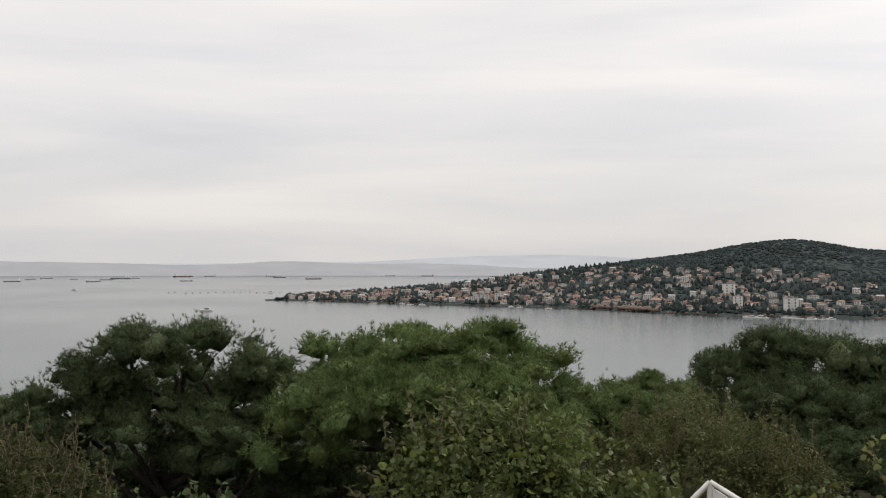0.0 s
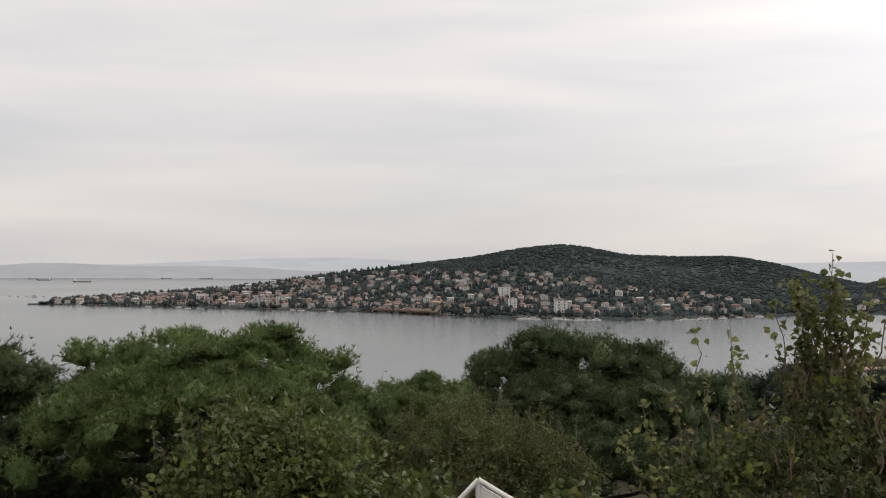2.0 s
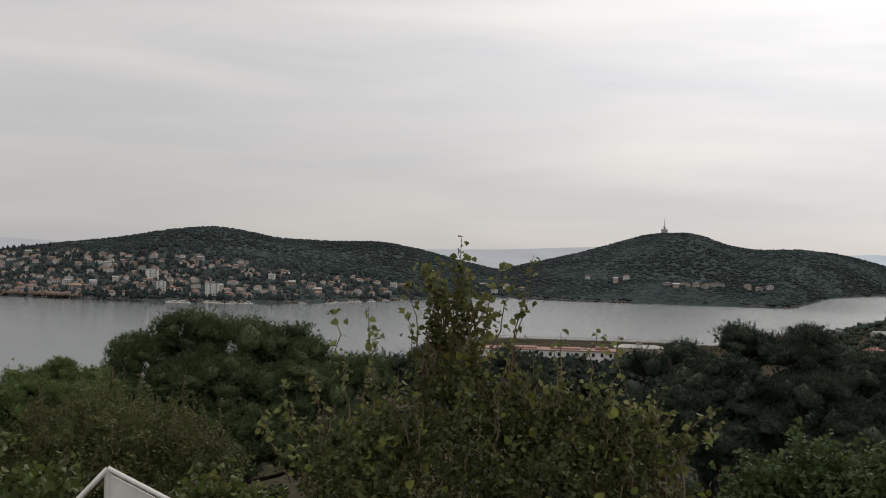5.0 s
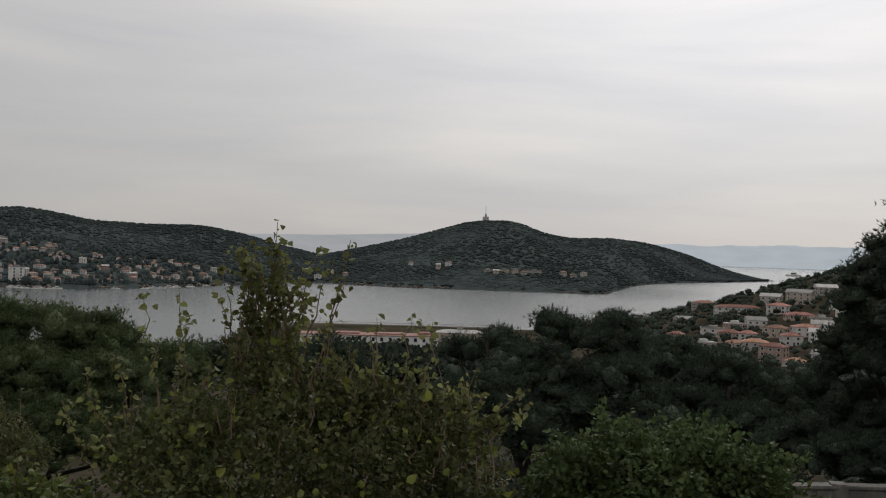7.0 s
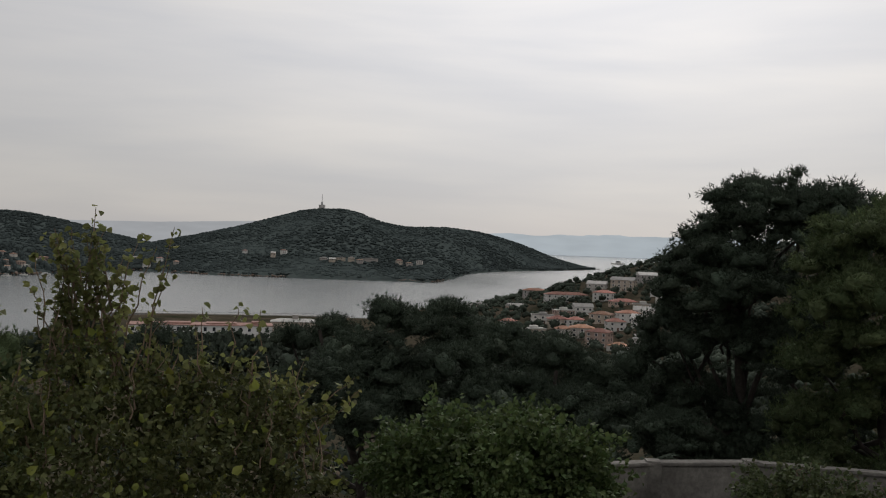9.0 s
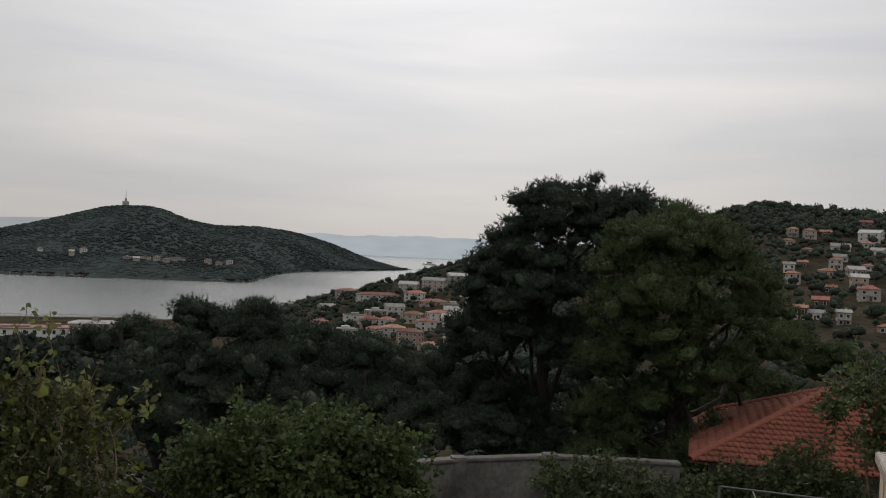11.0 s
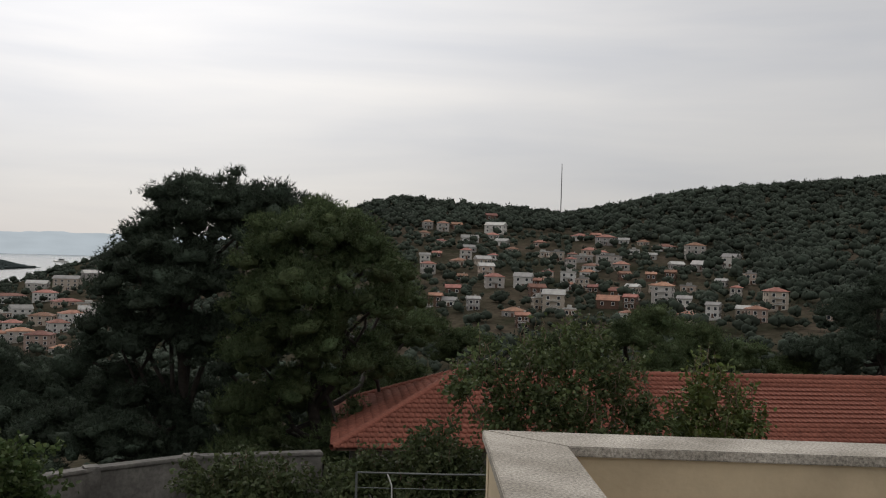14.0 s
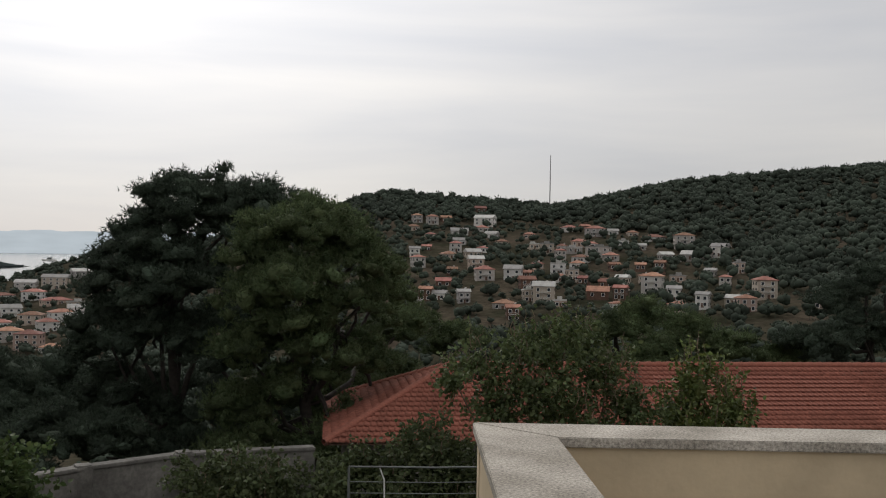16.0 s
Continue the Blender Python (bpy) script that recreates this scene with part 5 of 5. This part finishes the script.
WALL_TOP = EYE_Z - 5.25
corners = [(25.42, 7.12), (23.9, 10.1), (21.95, 11.75), (17.4, 14.6)]
garden_wall = new("wall_garden")
tagged(garden_wall, "stained grey rendered garden wall with a coping", "wall", kind="structure")
for a, b in zip(corners, corners[1:]):
    bm, m = slab_between(a, b, 0.28, EYE_Z - 9.0, WALL_TOP - 0.09)
    part("panel", bm, M_RENDER, garden_wall, m=m)
    bm, m = slab_between(a, b, 0.38, WALL_TOP - 0.087, WALL_TOP)
    part("coping", bm, M_RENDER, garden_wall, m=m)
for x, y in corners[1:3]:
    part("post", box_bm(-0.2, -0.2, EYE_Z - 9, 0.2, 0.2, WALL_TOP + 0.03, bevel=0.03), M_RENDER, garden_wall, m=pose(x, y, 0, 0, 0, 130))

# tiled house: its eave corner, the way along its front and the way in
CORNER, ALONG, IN = Vector((25.58, 6.90, EYE_Z - 5.2)), Vector((0.26, -0.9656, 0)), Vector((0.9656, 0.26, 0))
HALF, RISE, LENGTH = 3.8, 1.64, 27.0
tiled = new("tiled_house")
tiled.matrix_world = Matrix(((ALONG.x, IN.x, 0, CORNER.x), (ALONG.y, IN.y, 0, CORNER.y), (0, 0, 1, CORNER.z), (0, 0, 0, 1)))
tagged(tiled, "low grey house under a red clay tile hipped roof", "house")
part("wall", box_bm(0.5, 0.5, -4, LENGTH - 0.5, 2 * HALF - 0.5, -0.05), M_RENDER, tiled)
deck = bmesh.new()
vs = [deck.verts.new(c) for c in ((0, 0, -0.06), (LENGTH, 0, -0.06), (LENGTH, 2 * HALF, -0.06), (0, 2 * HALF, -0.06), (HALF, HALF, RISE - 0.06), (LENGTH - HALF, HALF, RISE - 0.06))]
for q in ((3, 2, 1, 0), (0, 1, 5, 4), (2, 3, 4, 5), (1, 2, 5), (3, 0, 4)):
    deck.faces.new([vs[i] for i in q])
roof = part("roof", deck, M_WALLS_BROWN, tiled)
# parapet of the terrace
PAR_A = Vector((6.54, 0.768, 0))
PAR_U, PAR_V = Vector((0.135, -0.991, 0)), Vector((-0.991, -0.135, 0))
COPE_Z = EYE_Z - 1.075
parapet = new("wall_parapet")
tagged(parapet, "cream rendered terrace parapet with a pale speckled stone coping", "parapet", kind="structure")
turn = Matrix(((PAR_U.x, -PAR_V.x, 0, PAR_A.x), (PAR_U.y, -PAR_V.y, 0, PAR_A.y), (0, 0, 1, COPE_Z), (0, 0, 0, 1)))
parapet.matrix_world = turn
def mitre_slab(points, z0, z1):
    bm = bmesh.new()
    lo = [bm.verts.new((x, y, z0)) for x, y in points]
    hi = [bm.verts.new((x, y, z1)) for x, y in points]
    bm.faces.new(lo[::-1])
    bm.faces.new(hi)
    n = len(points)
    for i in range(n):
        bm.faces.new((lo[i], lo[(i + 1) % n], hi[(i + 1) % n], hi[i]))
    bmesh.ops.bevel(bm, geom=bm.edges[:], offset=0.006, segments=2, affect="EDGES")
    return bm


# local x runs along the far arm, local -y back towards the viewer
part("panel", box_bm(0.03, -0.41, -4.5, 12.0, -0.03, -0.062), M_CREAM, parapet)
part("panel", mitre_slab([(0.035, -0.413), (0.455, -0.413), (0.625, -4.15), (0.205, -4.15)], -4.5, -0.062), M_CREAM, parapet)


part("coping", mitre_slab([(0.002, 0), (3.05, 0), (3.05, -0.445), (0.492, -0.445)], -0.06, 0), M_COPING, parapet)
part("coping", mitre_slab([(3.056, 0), (7.5, 0), (7.5, -0.445), (3.056, -0.445)], -0.06, 0), M_COPING, parapet)
part("coping", mitre_slab([(7.506, 0), (12.0, 0), (12.0, -0.445), (7.506, -0.445)], -0.06, 0), M_COPING, parapet)
part("coping", mitre_slab([(0, -0.004), (0.49, -0.449), (0.66, -4.2), (0.17, -4.2)], -0.06, 0), M_COPING, parapet)
terrace = new("floor_terrace", bm_mesh("floor_terrace", box_bm(0.42, -12, -2.3, 12, -0.4, -2.1), M_CONCRETE))
terrace.matrix_world = turn
tagged(terrace, "grey concrete terrace floor behind the parapet", "floor", kind="structure")
stand = new("floor_lookout", bm_mesh("floor_lookout", box_bm(-2.5, -3.0, EYE_Z - 1.9, 1.6, 1.2, EYE_Z - 1.6), M_CONCRETE))
tagged(stand, "grey concrete lookout floor", "floor", kind="structure")

# clothes-line frame below the parapet
M_WIRE = material("dark_painted_steel", (0.13, 0.14, 0.135), 0.55, 0.3, spread=0.2)
line = new("clothes_line_frame")
line.location = bearing(-76.4, 0, 16.0)
line.location.z = home(-76.4, 16) - 0.1
tagged(line, "thin grey steel clothes-line frame with wires", "clothes line")
top_z = bearing(-76.4, -12.25, 16.0).z - line.location.z
u = Vector((0.22, -0.975, 0))
for k in (0.0, 2.7):
    v, f = tube([u * k, u * k + Vector((0, 0, top_z))], [0.02, 0.02], 8)
    part_mesh("post", mesh_of("post", v, f, M_WIRE, True), line)
for dz in (0.0, -0.24, -0.42, -0.6):
    v, f = tube([Vector((0, 0, top_z + dz)), u * 1.35 + Vector((0, 0, top_z + dz - 0.015)), u * 2.7 + Vector((0, 0, top_z + dz))], [0.016 if dz == 0 else 0.008] * 3, 6)
    part_mesh("wire", mesh_of("wire", v, f, M_WIRE, True), line)
v, f = tube([u * 0.48 + Vector((0, 0, top_z)), u * 0.56 + Vector((0, 0, top_z - 0.2)), u * 0.57 + Vector((0, 0, top_z - 0.5))], [0.012] * 3, 6)
part_mesh("hook", mesh_of("hook", v, f, M_RAIL, True), line)

# white painted frame in the garden
shed = new("white_frame")
apex = bearing(-11.5, -11.6, 11.2)
shed.location = (apex.x, apex.y, home(-11.5, 11.2))
tagged(shed, "white painted board frame with a sloping top rail", "garden frame")
az_z = apex.z - shed.location.z
e1 = Vector((math.cos(radians(-11.5)), math.sin(radians(-11.5)), 0))
e2 = Vector((-e1.y, e1.x, 0))


def rail(a, b, r=0.03):
    v, f = tube([a, b], [r, r], 4)
    return mesh_of("rail", v, f, M_WHITE)


tip = Vector((0, 0, az_z))
part_mesh("rail", rail(tip, tip - e1 * 0.42 - Vector((0, 0, 0.45))), shed)
part_mesh("rail", rail(tip, tip + e1 * 0.9 - e2 * 0.5 - Vector((0, 0, 0.42))), shed)
part_mesh("post", rail(tip, Vector((0, 0, -0.2)), 0.035), shed)
bm = bmesh.new()
q = [bm.verts.new(c) for c in (tip - Vector((0, 0, 0.05)), tip + e1 * 0.9 - e2 * 0.5 - Vector((0, 0, 0.47)), e1 * 0.9 - e2 * 0.5, Vector((0, 0, 0)))]
face = bm.faces.new(q)
ext = bmesh.ops.extrude_face_region(bm, geom=[face])
bmesh.ops.translate(bm, verts=[g for g in ext["geom"] if isinstance(g, bmesh.types.BMVert)], vec=e2 * 0.03)
part("board", bm, M_WHITE, shed)

# masts
mast = new("radio_mast")
p = bearing(-87.75, 0, 590)
mast.location = (p.x, p.y, home(-87.75, 590))
v, f = tube([(0, 0, 0), (0, 0, 20), (0, 0, 34)], [0.32, 0.3, 0.2], 6)
part_mesh("pole", mesh_of("pole", v, f, M_STEEL, True), mast)
part("base", box_bm(-1.2, -1.2, 0, 1.2, 1.2, 2.6, bevel=0.1), M_WALLS_PALE, mast)
tagged(mast, "tall thin grey radio mast on the hill's crest", "mast")

tower = new("lookout_tower")
p = bearing(-42.3, 0, 1955)
tower.location = (p.x, p.y, isle_b(-42.3, 1955))
v, f = tube([(0, 0, -3), (0, 0, 14), (0, 0, 15), (0, 0, 30)], [2.6, 2.2, 0.7, 0.3], 8)
part_mesh("shaft", mesh_of("shaft", v, f, M_STEEL, True), tower)
part("base", box_bm(-5, -4, -3, 5, 4, 9, bevel=0.3), M_ROOF_GREY, tower)
tagged(tower, "grey lookout tower with an aerial on the summit", "tower")

# waterfront hotel and quay below the shrub
M_HOTEL = material("weathered_white_plaster", (0.68, 0.67, 0.65), 0.9, spread=0.12, scale=0.3)
hotel = new("waterfront_hotel")
p = bearing(-35.7, 0, 405)
hotel.matrix_basis = pose(p.x, p.y, 4.4, 0, 0, -35.7)
tagged(hotel, "long white waterfront hotel with rows of small windows", "hotel")
part("wall", box_bm(-28, -6, -4, 28, 6, 11.2), M_HOTEL, hotel)
part("roof", add_box(add_box(add_box(box_bm(-28.4, -6.4, 11.2, 28.4, 6.4, 11.5), -14, -3, 11.5, -4, 4, 12.1), 2, -3, 11.5, 14, 4, 12.0), 20, -2, 11.5, 25, 3, 12.6), M_ROOF_DULL, hotel)
for fl in range(4):
    for i in range(16):
        part_mesh("window", WINDOW_ME, hotel, pose(-26 + i * 3.45, -6, 1.5 + fl * 2.75))
kiosk = new("quay_kiosk")
p = bearing(-41.0, 0, 500)
kiosk.matrix_basis = pose(p.x, p.y, 6.0, 0, 0, -41)
part("wall", box_bm(-12, -4, -6, 12, 4, 3.0), M_WALLS_PALE, kiosk)
part("roof", roof_bm(24, 8, 1.6, True), M_ROOF_GREY, kiosk, m=pose(0, 0, 3.0))
part("chimney", box_bm(-1.5, -1, 3, 1.5, 1, 6.4), M_WALLS_PALE, kiosk)
tagged(kiosk, "low grey-roofed quayside building", "building")
quay = new("quay", bm_mesh("quay", box_bm(-75, -3, -3, 75, 3, 1.6), M_CONCRETE))
p = bearing(-37.3, 0, 628)
quay.matrix_world = pose(p.x, p.y, 0, 0, 0, -37)
tagged(quay, "long low concrete quay along the shore", "quay", kind="structure")
post_me = mesh_of("post", *tube([(0, 0, 1.5), (0, 0, 3.0)], [0.12, 0.1], 5), M_STEEL)
fence = new("quay_railing")
fence.matrix_basis = quay.matrix_world.copy()
for i in range(50):
    part_mesh("post", post_me, fence, pose(-74 + i * 3.02, -2.5, 0))
v, f = tube([(-74, -2.5, 2.9), (74, -2.5, 2.9)], [0.12, 0.12], 5)
part_mesh("rail", mesh_of("rail", v, f, M_STEEL), fence)
tagged(fence, "thin grey railing along the quay", "railing")

# houses and sheds on the wooded island
for az, el, w, fl, kind in ((-42.5, -1.22, 14, 1, 0), (-43.0, -1.28, 12, 1, 2), (-43.5, -1.2, 16, 1, 0), (-44.1, -1.24, 11, 2, 0), (-44.6, -1.3, 13, 1, 1), (-45.2, -1.18, 30, 1, 0), (-46.9, -1.3, 13, 2, 1), (-47.5, -1.36, 12, 1, 1),
                            (-48.1, -1.3, 12, 2, 0), (-40.2, -0.95, 12, 2, 1), (-39.6, -1.1, 9, 2, 2), (-38.0, -0.95, 9, 1, 1), (-33.3, -1.6, 12, 2, 1), (-32.6, -1.9, 12, 2, 0), (-34.2, -1.7, 10, 1, 1), (-31.9, -1.6, 12, 2, 2)):
    for r in range(1220, 1950, 4):
        if isle_b(az, r) + 6 >= EYE_Z + r * math.tan(radians(el)):
            break
    p = bearing(az, 0, r)
    ob = house(w, 9, fl, kind, TEXTS[kind], M_WALLS_PALE, False, False, M_ROOF_DULL)
    ob.matrix_basis = pose(p.x, p.y, isle_b(az, r) + 2.5, 0, 0, az + rnd.uniform(-10, 10)) @ Matrix.Diagonal((0.75, 0.75, 0.6, 1))
    ob["group"] = "houses on the wooded island"


# ---- ships ----
def hull_bm(ln, beam, depth):
    bm = bmesh.new()
    st_x = [-0.5, -0.46, -0.2, 0.2, 0.38, 0.5]
    wd = [0.35, 0.46, 0.5, 0.5, 0.36, 0.02]
    sheer = [0.1, 0.04, 0, 0, 0.08, 0.28]
    rings = []
    for x, w, s in zip(st_x, wd, sheer):
        rings.append([bm.verts.new((x * ln * k, y * beam * w * q, z)) for y, z, k, q in ((-1, -0.3, 0.97, 0.8), (-1, depth * (1 + s), 1, 1), (1, depth * (1 + s), 1, 1), (1, -0.3, 0.97, 0.8))])
    for a, b in zip(rings, rings[1:]):
        for i in range(3):
            bm.faces.new((a[i], b[i], b[i + 1], a[i + 1]))
    bm.faces.new(rings[0])
    bm.faces.new(rings[-1][::-1])
    return bm


def ship(ln, label):
    base = new("cargo_ship")
    part("hull", hull_bm(ln, ln * 0.16, ln * 0.055), M_HULL, base)
    part("deckhouse", add_box(box_bm(-ln * 0.44, -ln * 0.06, ln * 0.05, -ln * 0.34, ln * 0.06, ln * 0.15), -ln * 0.43, -ln * 0.03, ln * 0.15, -ln * 0.4, ln * 0.03, ln * 0.19), M_WHITE, base)
    for x in (-0.1, 0.12, 0.32):
        v, f = tube([(ln * x, 0, ln * 0.05), (ln * x, 0, ln * 0.14)], [ln * 0.008, ln * 0.005], 5)
        part_mesh("crane", mesh_of("crane", v, f, M_STEEL), base)
    return tagged(base, label, "ship", "ships at anchor")


FLEET = [(27.1, -0.97, 90), (26.2, -0.86, 60), (25.4, -0.80, 70), (24.0, -0.86, 48), (23.0, -0.99, 85), (22.3, -0.90, 80), (21.6, -0.83, 110), (20.8, -0.82, 60),
         (18.2, -0.74, 120), (18.0, -0.98, 78), (16.7, -0.71, 70), (13.3, -0.71, 60), (12.8, -0.78, 80), (10.85, -0.88, 100), (6.4, -0.69, 60), (4.2, -0.70, 80), (-11.0, -0.7, 60)]
for i, (az, el, ln) in enumerate(FLEET):
    r = min(4500.0, -EYE_Z / math.tan(radians(el)))
    p = bearing(az, 0, r)
    ob = ship(ln * r / 6000, "dark-hulled cargo ship at anchor, haze put into its paint colour")
    ob.matrix_basis = pose(p.x, p.y, 0.0, 0, 0, az + rnd.uniform(-14, 14) + (180 if i % 3 == 0 else 0))


def boat(ln, label):
    base = new("motor_boat")
    part("hull", hull_bm(ln, ln * 0.3, ln * 0.1), M_WHITE, base)
    part("cabin", box_bm(-ln * 0.25, -ln * 0.1, ln * 0.08, ln * 0.12, ln * 0.1, ln * 0.25, bevel=ln * 0.02), M_RAIL, base)
    part("cabin_window", box_bm(-ln * 0.2, -ln * 0.105, ln * 0.16, ln * 0.1, ln * 0.105, ln * 0.22), M_PANE, base)
    return tagged(base, label, "boat")


for az, el, ln, text in ((16.9, -2.68, 16, "small ferry boat under way on the grey water"), (-3.9, -6.9, 4, "small moored boat near the shore"), (-59.6, -1.05, 40, "boat far out on the bright sea"), (24.0, -1.45, 12, "small boat on the grey water"), (13.3, -1.68, 14, "small boat off the point")):
    r = -EYE_Z / math.tan(radians(el))
    p = bearing(az, 0, r)
    boat(ln, text).matrix_basis = pose(p.x, p.y, 0, 0, 0, az + 160)
proto = boat(9, "white boat moored along the town's waterfront")
proto.matrix_basis = pose(*bearing(-16, 0, shore_a(-16) - 14)[:2], 0, 0, 0, 80)
proto["group"] = "moored boats"
for i in range(46):
    a = rnd.choice([rnd.uniform(-19, -14), rnd.uniform(-28, -21), rnd.uniform(-6, 12)])
    p = bearing(a, 0, shore_a(a) - rnd.uniform(6, 26))
    copy_thing(proto, pose(p.x, p.y, 0, 0, 0, a + rnd.uniform(-40, 40)))
buoy_me = mesh_of("buoy", ICO_V * [1.6, 1.6, 1.4], ICO_F, M_STEEL, True)
for i in range(16):
    p = bearing(19.0 - i * 0.45 + rnd.uniform(-0.1, 0.1), 0, 1850 + rnd.uniform(-40, 40))
    b = new("mooring_buoy", buoy_me)
    b.location = (p.x, p.y, 0.4)
    tagged(b, "dark mooring buoy floating on the water", "buoy", "line of buoys")

# ---- roof tiles, last ----
SLOPE = math.atan2(RISE, HALF)
GAUGE, TILE_W = 0.25, 0.175
t_bm = bmesh.new()
prof = [(-0.085, 0.0), (-0.06, 0.022), (-0.035, 0.025), (-0.005, 0.006), (0.04, 0.003), (0.085, 0.0)]
rows_v = []
for y, z in ((-0.02, 0.056), (GAUGE + 0.02, -0.002)):
    rows_v.append([t_bm.verts.new((x, y, h + z)) for x, h in prof])
low = [t_bm.verts.new((x, -0.02, h + 0.008)) for x, h in prof]
for i in range(len(prof) - 1):
    t_bm.faces.new((rows_v[0][i], rows_v[0][i + 1], rows_v[1][i + 1], rows_v[1][i]))
    t_bm.faces.new((low[i], low[i + 1], rows_v[0][i + 1], rows_v[0][i]))
TILE_ME = bm_mesh("roof_tile", t_bm, M_TILE)
t_co = np.array([v.co[:] for v in TILE_ME.vertices])
t_fs = np.array([list(p.vertices) for p in TILE_ME.polygons])
front = pose(0, 0, 0, math.degrees(SLOPE))
run = HALF / math.cos(SLOPE)
count, rest = 0, []
rows_n = int(run / GAUGE)
for j in range(rows_n):
    y = j * GAUGE
    inset = y * math.cos(SLOPE)
    x = inset + 0.12
    while x < LENGTH - inset - 0.1:
        m = front @ pose(x, y, 0.005 + 0.003 * rnd.random(), 0, 0, rnd.uniform(-0.4, 0.4))
        if 10.0 < x < 16.5 and 6 <= j and count < 290:
            part_mesh("roof_tile", TILE_ME, roof, m)
            count += 1
        else:
            mm = np.array(m)
            rest.append((t_co @ mm[:3, :3].T + mm[:3, 3], t_fs))
        x += TILE_W
# the hipped end
side = pose(0, 2 * HALF, 0, 0, 0, -90) @ front
for j in range(rows_n):
    y = j * GAUGE
    inset = y * math.cos(SLOPE)
    x = inset + 0.12
    while x < 2 * HALF - inset - 0.1:
        mm = np.array(side @ pose(x, y, 0.006))
        rest.append((t_co @ mm[:3, :3].T + mm[:3, 3], t_fs))
        x += TILE_W
v, f = join(rest)
tagged(part_mesh("tile_field", mesh_of("tile_field", v, f, M_TILE), roof), "rows of red clay tiles", kind="stuff")
# ridge and hip caps
cap_v, cap_f = tube([(0, 0, 0), (0.36, 0, 0.012)], [0.10, 0.115], 10)
CAP_ME = mesh_of("ridge_cap", cap_v, cap_f, M_TILE, True)


def cap_row(a, b):
    a, b = Vector(a), Vector(b)
    d = (b - a)
    n = int(d.length / 0.33)
    q = d.to_track_quat("X", "Z").to_matrix().to_4x4()
    for i in range(n):
        part_mesh("ridge_cap", CAP_ME, roof, Matrix.Translation(a + d * (i / n)) @ q)


cap_row((HALF, HALF, RISE), (LENGTH - HALF, HALF, RISE))
cap_row((0, 0, 0.02), (HALF, HALF, RISE))
cap_row((0, 2 * HALF, 0.02), (HALF, HALF, RISE))
